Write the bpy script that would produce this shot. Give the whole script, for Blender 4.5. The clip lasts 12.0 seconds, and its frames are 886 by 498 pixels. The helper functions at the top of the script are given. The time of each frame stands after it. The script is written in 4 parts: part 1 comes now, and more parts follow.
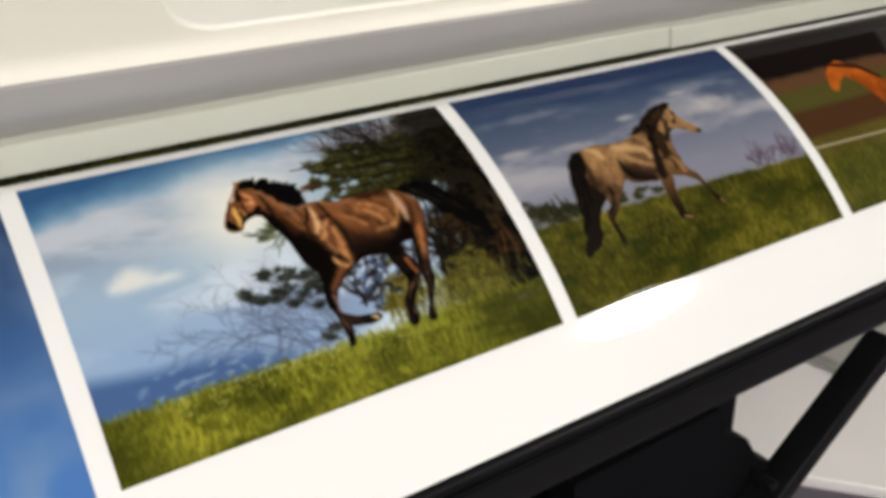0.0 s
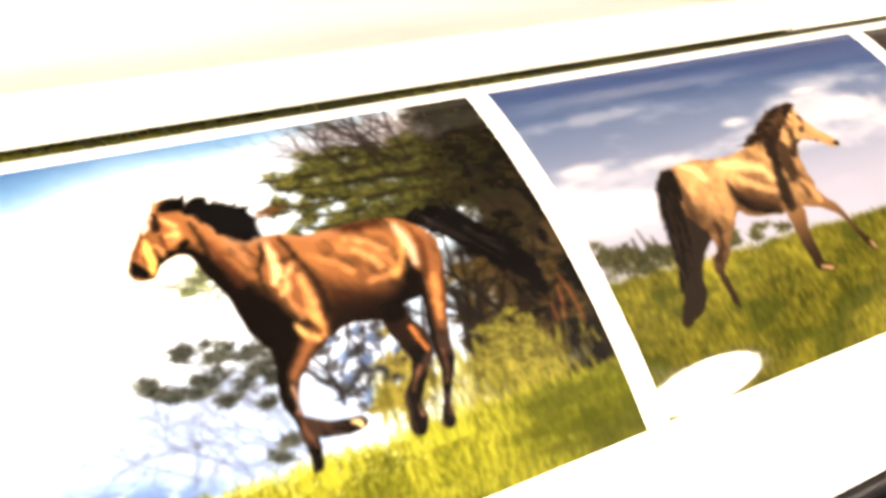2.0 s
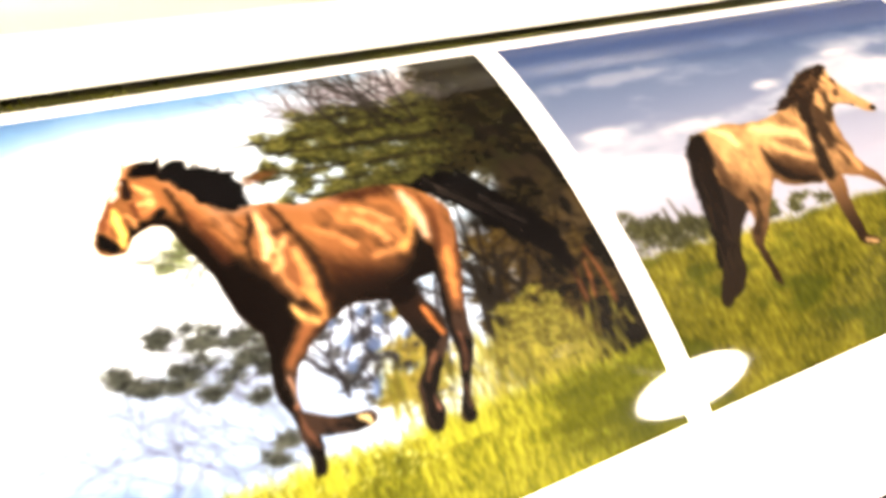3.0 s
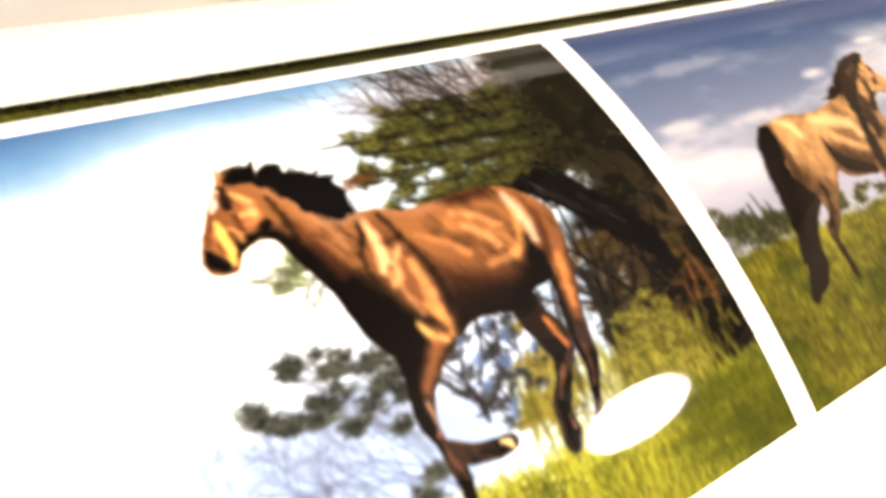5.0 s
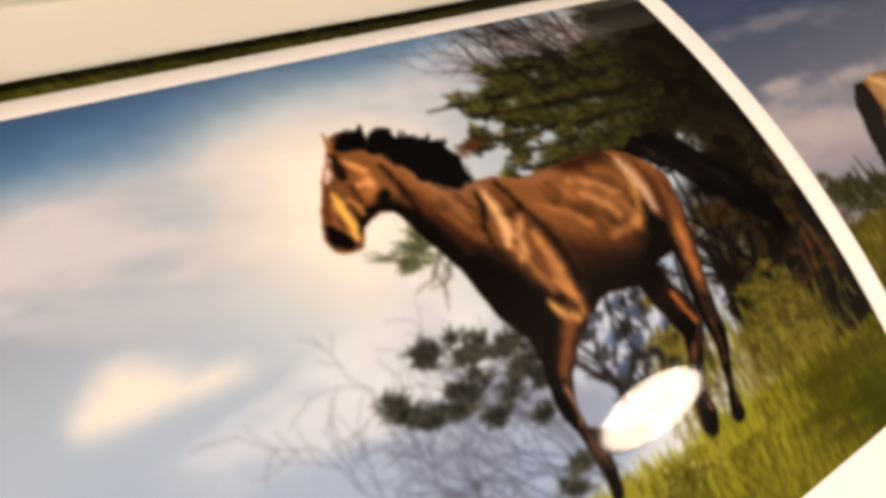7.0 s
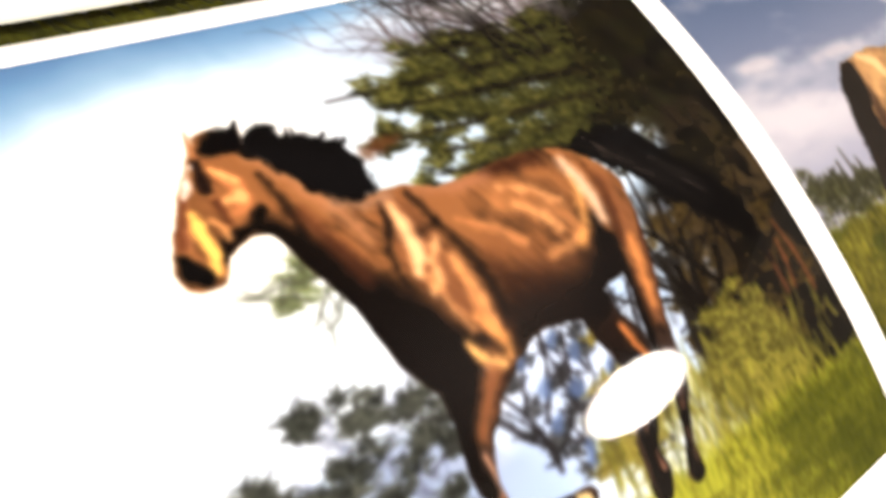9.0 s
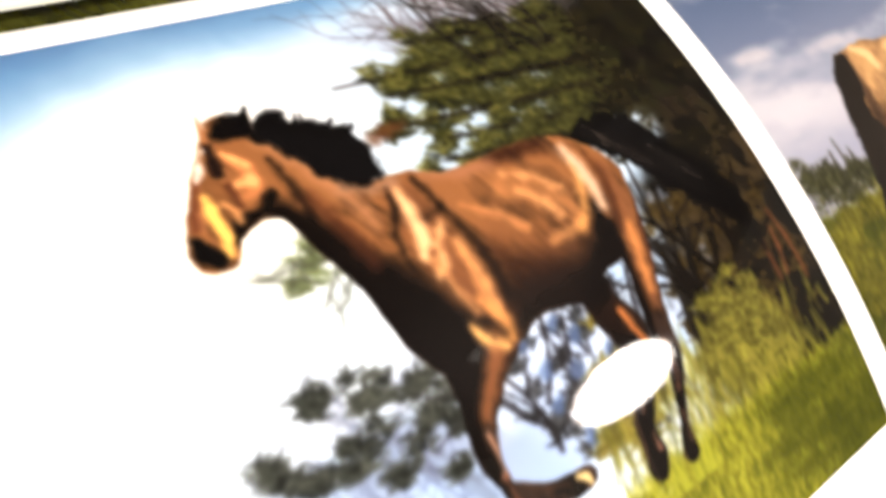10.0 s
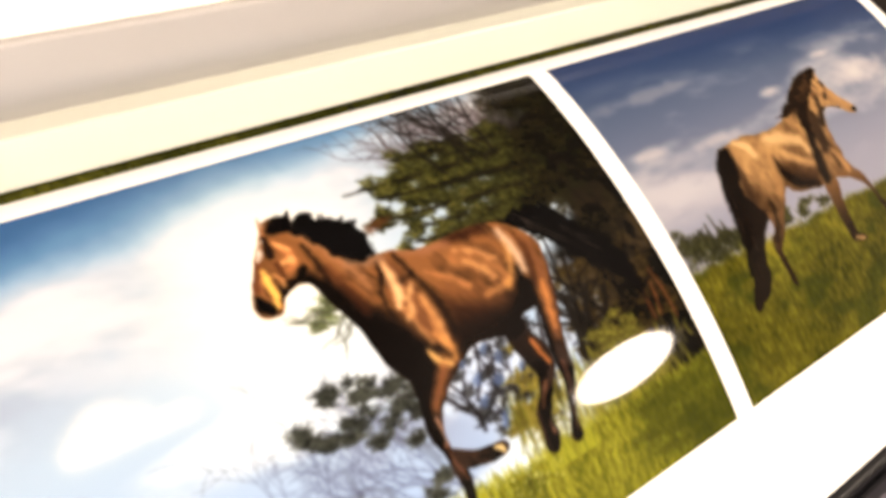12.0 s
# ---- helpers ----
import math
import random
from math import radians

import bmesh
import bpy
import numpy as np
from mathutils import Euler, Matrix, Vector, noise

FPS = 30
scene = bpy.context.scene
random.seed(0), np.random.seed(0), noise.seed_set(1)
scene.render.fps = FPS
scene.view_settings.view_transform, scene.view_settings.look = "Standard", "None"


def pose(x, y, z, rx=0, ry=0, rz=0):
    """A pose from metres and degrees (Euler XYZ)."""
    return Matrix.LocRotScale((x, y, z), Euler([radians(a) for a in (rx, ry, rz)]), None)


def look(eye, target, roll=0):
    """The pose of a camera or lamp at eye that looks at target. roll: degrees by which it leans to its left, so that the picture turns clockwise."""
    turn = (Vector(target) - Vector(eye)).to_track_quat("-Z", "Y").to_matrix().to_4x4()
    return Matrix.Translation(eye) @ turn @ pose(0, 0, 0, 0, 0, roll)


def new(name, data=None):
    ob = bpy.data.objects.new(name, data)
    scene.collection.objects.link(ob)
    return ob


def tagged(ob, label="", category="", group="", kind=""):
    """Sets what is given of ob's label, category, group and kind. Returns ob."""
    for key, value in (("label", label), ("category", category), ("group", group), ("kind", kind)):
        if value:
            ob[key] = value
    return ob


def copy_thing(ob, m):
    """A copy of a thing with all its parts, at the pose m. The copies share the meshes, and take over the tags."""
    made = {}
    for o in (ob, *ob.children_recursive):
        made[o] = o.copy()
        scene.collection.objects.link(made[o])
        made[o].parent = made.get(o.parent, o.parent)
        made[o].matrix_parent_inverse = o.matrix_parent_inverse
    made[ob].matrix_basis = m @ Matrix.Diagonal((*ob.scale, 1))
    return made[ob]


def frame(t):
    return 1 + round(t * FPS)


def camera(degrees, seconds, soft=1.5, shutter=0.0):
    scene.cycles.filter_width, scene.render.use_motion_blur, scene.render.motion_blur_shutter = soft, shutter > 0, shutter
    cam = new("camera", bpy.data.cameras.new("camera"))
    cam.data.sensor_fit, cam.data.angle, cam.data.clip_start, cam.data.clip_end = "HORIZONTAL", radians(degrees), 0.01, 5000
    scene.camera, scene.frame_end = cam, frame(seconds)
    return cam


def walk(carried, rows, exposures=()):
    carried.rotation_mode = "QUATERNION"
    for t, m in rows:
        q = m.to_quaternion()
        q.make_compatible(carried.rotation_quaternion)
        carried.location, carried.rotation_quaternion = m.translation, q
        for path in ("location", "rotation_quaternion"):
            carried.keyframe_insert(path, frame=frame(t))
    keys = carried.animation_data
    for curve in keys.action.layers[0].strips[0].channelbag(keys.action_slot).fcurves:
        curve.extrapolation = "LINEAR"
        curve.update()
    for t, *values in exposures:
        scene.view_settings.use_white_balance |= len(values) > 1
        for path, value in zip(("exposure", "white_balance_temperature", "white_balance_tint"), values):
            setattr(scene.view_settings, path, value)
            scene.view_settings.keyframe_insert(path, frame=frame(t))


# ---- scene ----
cam = camera(53.1, 12.0, soft=4.2)
PATH = [
    (0, (-0.0478, -0.3605, 1.2231), (0.9264, 1.1693, 0.3799), -1.67),
    (0.5, (-0.0519, -0.3062, 1.2231), (0.8824, 1.2474, 0.3786), -0.78),
    (1, (-0.0116, -0.2755, 1.2050), (0.8852, 1.3071, 0.3737), -1.71),
    (1.5, (0.0310, -0.2340, 1.1861), (0.9368, 1.3490, 0.3654), -1.19),
    (2, (0.0498, -0.2130, 1.1681), (0.9585, 1.3578, 0.3276), -0.61),
    (2.5, (0.0514, -0.1882, 1.1552), (0.9707, 1.3672, 0.2976), -0.15),
    (2.7, (0.0539, -0.1835, 1.1502), (0.9843, 1.3652, 0.2924), -0.33),
    (4.3, (0.0584, -0.1293, 1.1163), (1.1128, 1.3709, 0.3178), -0.09),
    (4.5, (0.0496, -0.1253, 1.1178), (1.1129, 1.3581, 0.2999), -0.62),
    (5, (0.0115, -0.1154, 1.1407), (1.1409, 1.2727, 0.2476), 1.57),
    (5.5, (-0.0165, -0.1131, 1.1357), (1.1354, 1.2382, 0.2153), 1.26),
    (6, (-0.0355, -0.0982, 1.1359), (1.1096, 1.2388, 0.1867), 1.39),
    (6.5, (-0.0281, -0.0816, 1.1400), (1.1031, 1.2346, 0.1461), 1.99),
    (7, (-0.0081, -0.0737, 1.1345), (1.1340, 1.2437, 0.1547), 2.01),
    (7.5, (0.0201, -0.0610, 1.1320), (1.1635, 1.1902, 0.0704), 3.56),
    (9.3, (0.0367, -0.0470, 1.1262), (1.1932, 1.1857, 0.0571), 3.49),
    (9.5, (0.0334, -0.0497, 1.1268), (1.1769, 1.1929, 0.0552), 3.07),
    (10, (0.0309, -0.0477, 1.1284), (1.1974, 1.1551, 0.0362), 4.48),
    (10.5, (0.0299, -0.0514, 1.1332), (1.2335, 1.1104, 0.0370), 6.07),
    (11, (0.0125, -0.0697, 1.1465), (1.1827, 1.1558, 0.0841), 4.01),
    (11.5, (-0.0103, -0.0919, 1.1651), (1.0983, 1.1660, 0.0749), 3.38),
    (12, (-0.0146, -0.1255, 1.2036), (1.1071, 1.1395, 0.1351), 3.37),
]
EXPOSURES = [
    (0.0, -0.62, 6150, 8), (0.5, -0.05, 6500, 9), (1.0, 0.58, 7550, 14), (1.5, 1.3, 7550, 15), (2.0, 1.42, 7500, 15), (2.5, 1.52, 7450, 15),
    (4.5, 1.42, 7400, 15), (5.0, 1.1, 7250, 15), (5.5, 0.7, 7250, 15), (6.0, 0.05, 7500, 18), (6.5, -0.4, 7850, 21), (7.0, -0.33, 7950, 21), (7.5, 0.08, 7650, 20),
    (9.5, 0.84, 6650, 14), (10.0, 0.82, 6650, 14), (10.5, 0.76, 6850, 14), (11.5, 0.3, 7350, 16), (12.0, 0.42, 7450, 16)]
walk(cam, [(t, look(eye, target, roll)) for t, eye, target, roll in PATH], EXPOSURES)

# ---- world and light ----
world = bpy.data.worlds.new("world")
scene.world = world
world.use_nodes = True
world.node_tree.nodes["Background"].inputs["Color"].default_value = (1.0, 0.94, 0.86, 1)
world.node_tree.nodes["Background"].inputs["Strength"].default_value = 6.0
LAMP_GLOW = 150.0
LAMP_TINT = (1.0, 0.92, 0.82, 1)


# ---- materials ----
def material(name, colour, rough=0.5, metal=0.0, coat=0.0, spread=0.06, grain=300.0, bump=0.05, emit=0.0, play=0.07, shine=0.5):
    """A painted or moulded surface: base colour with stains, fine grain and relief."""
    m = bpy.data.materials.new(name)
    m.use_nodes = True
    nt = m.node_tree
    b = nt.nodes["Principled BSDF"]
    tc = nt.nodes.new("ShaderNodeTexCoord")
    big = nt.nodes.new("ShaderNodeTexNoise")
    big.inputs["Scale"].default_value = 7.0
    big.inputs["Detail"].default_value = 6.0
    fine = nt.nodes.new("ShaderNodeTexNoise")
    fine.inputs["Scale"].default_value = grain
    fine.inputs["Detail"].default_value = 3.0
    for n in (big, fine):
        nt.links.new(tc.outputs["Object"], n.inputs["Vector"])
    mix = nt.nodes.new("ShaderNodeMix")
    mix.data_type = "RGBA"
    low = tuple(max(0, c * (1 - spread)) for c in colour)
    high = tuple(min(1, c * (1 + spread)) for c in colour)
    mix.inputs["A"].default_value = (*low, 1)
    mix.inputs["B"].default_value = (*high, 1)
    nt.links.new(big.outputs["Fac"], mix.inputs["Factor"])
    nt.links.new(mix.outputs["Result"], b.inputs["Base Color"])
    rr = nt.nodes.new("ShaderNodeMapRange")
    rr.inputs["To Min"].default_value = max(0.02, rough - play)
    rr.inputs["To Max"].default_value = rough + play
    nt.links.new(big.outputs["Fac"], rr.inputs["Value"])
    nt.links.new(rr.outputs["Result"], b.inputs["Roughness"])
    bp = nt.nodes.new("ShaderNodeBump")
    bp.inputs["Strength"].default_value = bump
    bp.inputs["Distance"].default_value = 0.001
    nt.links.new(fine.outputs["Fac"], bp.inputs["Height"])
    nt.links.new(bp.outputs["Normal"], b.inputs["Normal"])
    b.inputs["Metallic"].default_value = metal
    b.inputs["Specular IOR Level"].default_value = shine
    b.inputs["Coat Weight"].default_value = coat
    if emit:
        b.inputs["Emission Color"].default_value = LAMP_TINT
        b.inputs["Emission Strength"].default_value = emit
    return m


def ink(name):
    """Inkjet pigment under the gloss of photo paper; the dye is laid down in the attribute "pigment"."""
    m = material(name, (0.8, 0.8, 0.8), rough=0.04, spread=0.0, grain=900.0, bump=0.004, play=0.015)
    nt = m.node_tree
    b = nt.nodes["Principled BSDF"]
    at = nt.nodes.new("ShaderNodeAttribute")
    at.attribute_name = "pigment"
    nt.links.new(at.outputs["Color"], b.inputs["Base Color"])
    b.inputs["Specular IOR Level"].default_value = 0.09
    return m


CREAM = material("cream_plastic", (0.84, 0.81, 0.73), 0.45, bump=0.08)
LID = material("pale_lid_plastic", (0.90, 0.88, 0.82), 0.35, bump=0.05)
# grey stand-in for the cream where the hood turns under into shade
SHADED_CREAM = material("shaded_cream_plastic", (0.36, 0.35, 0.345), 0.3)
LIP = material("pale_grey_green_plastic", (0.50, 0.51, 0.445), 0.35)
BLACK = material("black_plastic", (0.006, 0.006, 0.007), 0.42, spread=0.2, shine=0.14)
DARK = material("dark_steel", (0.004, 0.004, 0.005), 0.5, spread=0.2, shine=0.05)
PAPER = material("glossy_white_paper", (0.86, 0.86, 0.86), 0.06, spread=0.01, grain=900.0, bump=0.006, play=0.015)
INK = ink("photo_ink")
FLOOR = material("grey_vinyl", (0.16, 0.145, 0.18), 0.45, spread=0.15, grain=120)
WALL = material("wall_paint", (0.30, 0.28, 0.25), 0.8, grain=150)
CEILING = material("ceiling_board", (0.14, 0.13, 0.125), 0.9, grain=90)
BOX = material("white_laminate", (0.88, 0.85, 0.85), 0.4)
STOCK = material("grey_card", (0.4, 0.4, 0.38), 0.6)
GLOW = material("lit_diffuser", (0.8, 0.8, 0.8), 0.5, emit=LAMP_GLOW)
ALU = material("painted_aluminium", (0.7, 0.7, 0.7), 0.4)


# ---- mesh helpers ----
def part(name, bm, mat, parent=None, label="", smooth=True):
    me = bpy.data.meshes.new(name)
    bm.to_mesh(me)
    bm.free()
    me.materials.append(mat)
    if smooth:
        for p in me.polygons:
            p.use_smooth = True
        me.set_sharp_from_angle(angle=radians(35))
    ob = new(name, me)
    ob.parent = parent
    if label:
        ob["label"] = label
    return ob


def empty(name, place=(0, 0, 0)):
    ob = new(name)
    ob.location = place
    return ob


def box(size, centre, bevel=0.0, turn=None, segments=3):
    bm = bmesh.new()
    bmesh.ops.create_cube(bm, size=1.0)
    bmesh.ops.scale(bm, vec=size, verts=bm.verts)
    if bevel:
        bmesh.ops.bevel(bm, geom=bm.edges[:], offset=bevel, segments=segments, affect="EDGES", profile=0.5)
    m = Matrix.Translation(centre)
    if turn is not None:
        m = m @ turn
    bmesh.ops.transform(bm, matrix=m, verts=bm.verts)
    return bm


def rod(a, b, radius, sides=20, bevel=0.0):
    a, b = Vector(a), Vector(b)
    bm = bmesh.new()
    bmesh.ops.create_cone(bm, cap_ends=True, segments=sides, radius1=radius, radius2=radius, depth=(b - a).length)
    if bevel:
        rim = [e for e in bm.edges if abs(e.verts[0].co.z - e.verts[1].co.z) < 1e-6]
        bmesh.ops.bevel(bm, geom=rim, offset=bevel, segments=2, affect="EDGES", profile=0.5)
    m = Matrix.Translation((a + b) / 2) @ (b - a).to_track_quat("Z", "Y").to_matrix().to_4x4()
    bmesh.ops.transform(bm, matrix=m, verts=bm.verts)
    return bm


def rounded(points, steps=6):
    """A closed outline from (y, z, radius) corners, each corner rounded by its radius."""
    out = []
    n = len(points)
    for i, (y, z, r) in enumerate(points):
        p = Vector((y, z))
        a = Vector(points[i - 1][:2]) - p
        b = Vector(points[(i + 1) % n][:2]) - p
        if r <= 0:
            out.append(p)
            continue
        half = a.angle(b) / 2
        d = min(r / math.tan(half), a.length * 0.49, b.length * 0.49)
        pa, pb = p + a.normalized() * d, p + b.normalized() * d
        for k in range(steps + 1):
            t = k / steps
            out.append((1 - t) ** 2 * pa + 2 * t * (1 - t) * p + t * t * pb)
    return out


def extrude(outline, x0, x1):
    """A bar along x with the outline (y, z) as its section."""
    bm = bmesh.new()
    rings = [[bm.verts.new((x, p[0], p[1])) for p in outline] for x in (x0, x1)]
    n = len(outline)
    for i in range(n):
        bm.faces.new((rings[0][i], rings[0][(i + 1) % n], rings[1][(i + 1) % n], rings[1][i]))
    bm.faces.new(rings[0])
    bm.faces.new(rings[1])
    bmesh.ops.recalc_face_normals(bm, faces=bm.faces[:])
    return bm


# ---- the paper's way out of the printer ----
TILT, RADIUS, HALF = radians(37), 0.3757, 0.08905
PHOTO_W, PHOTO_H, GAP, BOTTOM = 0.268, 0.1781, 0.011, 0.95
COLUMNS = [-0.279, 0.0, 0.279, 0.558]


def slope(s):
    """The paper's slope at s metres up from the photos' lower edge."""
    arc = TILT - (s - HALF) / RADIUS
    if s <= 0.168:
        return arc
    start = TILT - (0.168 - HALF) / RADIUS
    k = min(1.0, (s - 0.168) / 0.022)
    return start + (radians(3) - start) * (k * k * (3 - 2 * k))


def track(low, high, n):
    """Points (y, z) of the paper from s = low to s = high."""
    s_all = np.arange(-0.30, 0.4501, 0.0005)
    ang = np.array([slope(float(s)) for s in s_all])
    y = np.concatenate([[0], np.cumsum(np.cos((ang[1:] + ang[:-1]) / 2) * 0.0005)])
    z = np.concatenate([[0], np.cumsum(np.sin((ang[1:] + ang[:-1]) / 2) * 0.0005)])
    s = np.linspace(low, high, n)
    y0, z0 = np.interp(0.0, s_all, y), np.interp(0.0, s_all, z)
    return s, np.interp(s, s_all, y) - y0, np.interp(s, s_all, z) - z0 + BOTTOM


def lifted(low, high, n, height):
    """The same, lifted off the paper by a height along its normal."""
    s, y, z = track(low, high, n)
    ang = np.array([slope(float(v)) for v in s])
    return y - np.sin(ang) * height, z + np.cos(ang) * height


# ---- room ----
def room():
    x0, x1, y0, y1, top = -2.6, 4.2, -2.8, 1.3, 3.2
    tagged(part("floor", box((x1 - x0 + 0.4, y1 - y0 + 0.4, 0.1), ((x0 + x1) / 2, (y0 + y1) / 2, -0.05)), FLOOR),
           "grey vinyl floor of a print shop", "floor", kind="structure")
    tagged(part("ceiling", box((x1 - x0 + 0.4, y1 - y0 + 0.4, 0.1), ((x0 + x1) / 2, (y0 + y1) / 2, top + 0.05)), CEILING),
           "plain dark grey ceiling board", "ceiling", kind="structure")
    for name, size, at in (("wall_west", (0.1, y1 - y0 + 0.2, top), (x0 - 0.05, (y0 + y1) / 2, top / 2)),
                           ("wall_east", (0.1, y1 - y0 + 0.2, top), (x1 + 0.05, (y0 + y1) / 2, top / 2)),
                           ("wall_north", (x1 - x0, 0.1, top), ((x0 + x1) / 2, y1 + 0.05, top / 2)),
                           ("wall_south", (4.3, 0.1, top), (2.05, y0 - 0.05, top / 2)),
                           ("wall_south_pier", (0.2, 0.1, top), (-2.5, y0 - 0.05, top / 2)),
                           ("wall_south_sill", (2.3, 0.1, 0.9), (-1.25, y0 - 0.05, 0.45)),
                           ("wall_south_head", (2.3, 0.1, 0.5), (-1.25, y0 - 0.05, top - 0.25))):
        tagged(part(name, box(size, at), WALL), "plain off-white painted wall", "wall", kind="structure")


def window():
    # unseen window, added to light the paper broadly from the front left
    base = empty("added_window", (-1.25, -2.85, 1.5))
    for sx, sz, w, h in ((0, 1, 2.3, 0.06), (0, -1, 2.3, 0.06), (1, 0, 0.06, 1.08), (-1, 0, 0.06, 1.08), (0, 0, 0.05, 1.08)):
        part("window_frame", box((w, 0.07, h), (sx * 1.12, 0, sz * 0.57), 0.004), ALU, base)
    part("window_sill", box((2.3, 0.18, 0.03), (0, 0.12, -0.62), 0.004), ALU, base)
    return tagged(base, "unseen white-framed window onto a bright overcast sky, added as front light", "window", kind="structure")


window()


def globe_lamp():
    base = empty("globe_lamp", (2.1, -1.7, 3.2))
    ball = bmesh.new()
    bmesh.ops.create_uvsphere(ball, u_segments=48, v_segments=24, radius=0.176)
    bmesh.ops.scale(ball, vec=(1.16, 1.16, 0.84), verts=ball.verts)
    bmesh.ops.transform(ball, matrix=Matrix.Translation((0, 0, -0.93)), verts=ball.verts)
    part("globe", ball, GLOW, base, "lit opal glass globe")
    part("stem", rod((0, 0, -0.78), (0, 0, -0.02), 0.012, 16), ALU, base)
    part("ceiling_rose", rod((0, 0, -0.025), (0, 0, 0), 0.06, 24, 0.005), ALU, base)
    return tagged(base, "lit opal globe lamp hanging on a stem from the ceiling", "pendant lamp", "globe lamps")


room()
lamp = globe_lamp()
# a second globe, unseen, added as fill light from the left
for place in ((-1.1, -2.0, 3.2),):
    copy_thing(lamp, pose(*place))

# ---- printer ----
LIP_Y, LIP_Z = 0.1452, 1.0622
X0, X1 = -0.45, 1.0


def printer():
    base = empty("large_format_printer", (0, 0, 0))
    # front lip of the hood in two lengths, with a seam between them
    lip = rounded([(LIP_Y, LIP_Z, 0.003), (LIP_Y + 0.018, LIP_Z + 0.001, 0.002), (LIP_Y + 0.018, LIP_Z + 0.021, 0), (LIP_Y + 0.002, LIP_Z + 0.0175, 0.002)])
    part("hood_lip", extrude(lip, X0 + 0.04, 0.4985), LIP, base, "pale grey-green lip of the hood")
    drop = [(p[0] - 0.0006, p[1] - 0.0012) for p in lip]
    part("hood_lip", extrude(drop, 0.5, X1 - 0.04), LIP, base, "pale grey-green lip of the hood")
    # underside of the hood's edge; its shade is put into the grey colour
    band = rounded([(LIP_Y + 0.0115, LIP_Z + 0.0185, 0), (LIP_Y + 0.02, LIP_Z + 0.0185, 0), (LIP_Y + 0.012, LIP_Z + 0.0505, 0), (LIP_Y - 0.0045, LIP_Z + 0.0495, 0.002), (LIP_Y + 0.001, LIP_Z + 0.030, 0.03)], 10)
    part("hood_shade_band", extrude(band, X0 + 0.04, X1 - 0.04), SHADED_CREAM, base, "curved underside of the hood's edge, its shade put into a grey colour")
    hood = rounded([(LIP_Y + 0.016, LIP_Z + 0.0225, 0.002), (0.60, LIP_Z + 0.03, 0.01), (0.62, LIP_Z + 0.16, 0.04),
                    (0.36, LIP_Z + 0.16, 0.1), (LIP_Y - 0.008, LIP_Z + 0.054, 0.022)], 14)
    part("hood", extrude(hood, X0 + 0.03, X1 - 0.03), CREAM, base, "cream hood")
    lift = math.atan2(0.110, 0.36 - LIP_Y + 0.008)
    reach = 0.020 + 0.085
    mid = (LIP_Y - 0.008 + reach * math.cos(lift) - 0.001 * math.sin(lift), LIP_Z + 0.050 + reach * math.sin(lift) + 0.001 * math.cos(lift))
    lid = bmesh.new()
    w, d, r = 0.25, 0.17, 0.022
    ring = []
    for cx, cy, a0 in ((w / 2 - r, d / 2 - r, 0), (-w / 2 + r, d / 2 - r, 90), (-w / 2 + r, -d / 2 + r, 180), (w / 2 - r, -d / 2 + r, 270)):
        for k in range(7):
            a = radians(a0 + 15 * k)
            ring.append((cx + r * math.cos(a), cy + r * math.sin(a)))
    layers = [[lid.verts.new((x * f, y * f, h)) for x, y in ring] for f, h in ((1, -0.004), (1, 0.003), (0.985, 0.0045))]
    n = len(ring)
    for lo, hi in zip(layers, layers[1:]):
        for i in range(n):
            lid.faces.new((lo[i], lo[(i + 1) % n], hi[(i + 1) % n], hi[i]))
    lid.faces.new(layers[-1])
    bmesh.ops.transform(lid, matrix=Matrix.Translation((0.23, mid[0], mid[1])) @ pose(0, 0, 0, math.degrees(lift)), verts=lid.verts)
    part("hood_lid", lid, LID, base, "paler raised lid with rounded corners")
    # curved black guide under the paper and the rounded front bar below it
    y, z = lifted(-0.052, 0.30, 60, -0.0012)
    y2, z2 = lifted(-0.052, 0.30, 60, -0.009)
    outline = list(zip(y, z)) + list(zip(y2[::-1], z2[::-1]))
    part("output_guide", extrude(outline, X0 + 0.04, X1 - 0.04), BLACK, base, "curved black output guide")
    bar = rounded([(-0.0375, 0.9025, 0.004), (-0.039, 0.866, 0.01), (0.02, 0.845, 0.01), (0.02, 0.92, 0.0)])
    part("front_bar", extrude(bar, X0 + 0.02, X1 - 0.02), BLACK, base, "black rounded front bar")
    part("bar_strip", box((X1 - X0 - 0.06, 0.003, 0.004), ((X0 + X1) / 2, -0.0392, 0.895), 0.001), DARK, base)
    part("body", box((X1 - X0 - 0.08, 0.5, 0.16), ((X0 + X1) / 2, 0.33, 0.90), 0.01), DARK, base, "dark body behind the guide")
    part("roll_drawer", box((1.05, 0.34, 0.36), (0.11, 0.30, 0.63), 0.015), DARK, base, "dark roll drawer")
    for x in (X0, X1):
        part("end_cover", box((0.08, 0.66, 0.34), (x, 0.31, 1.02), 0.02), CREAM, base, "cream end cover")
    for x in (X0 + 0.2, X1 - 0.2):
        part("stand_leg", box((0.06, 0.09, 0.86), (x, 0.36, 0.44), 0.008), DARK, base)
        part("stand_foot", box((0.06, 0.62, 0.05), (x, 0.30, 0.045), 0.01), DARK, base)
    a, b = Vector((0.742, 0.05, 0.752)), Vector((0.46, 0.05, 0.53))
    turn = (b - a).to_track_quat("Z", "Y").to_matrix().to_4x4()
    part("basket_arm", box((0.034, 0.02, (b - a).length), (a + b) / 2, 0.004, turn), BLACK, base, "black slanting basket arm")
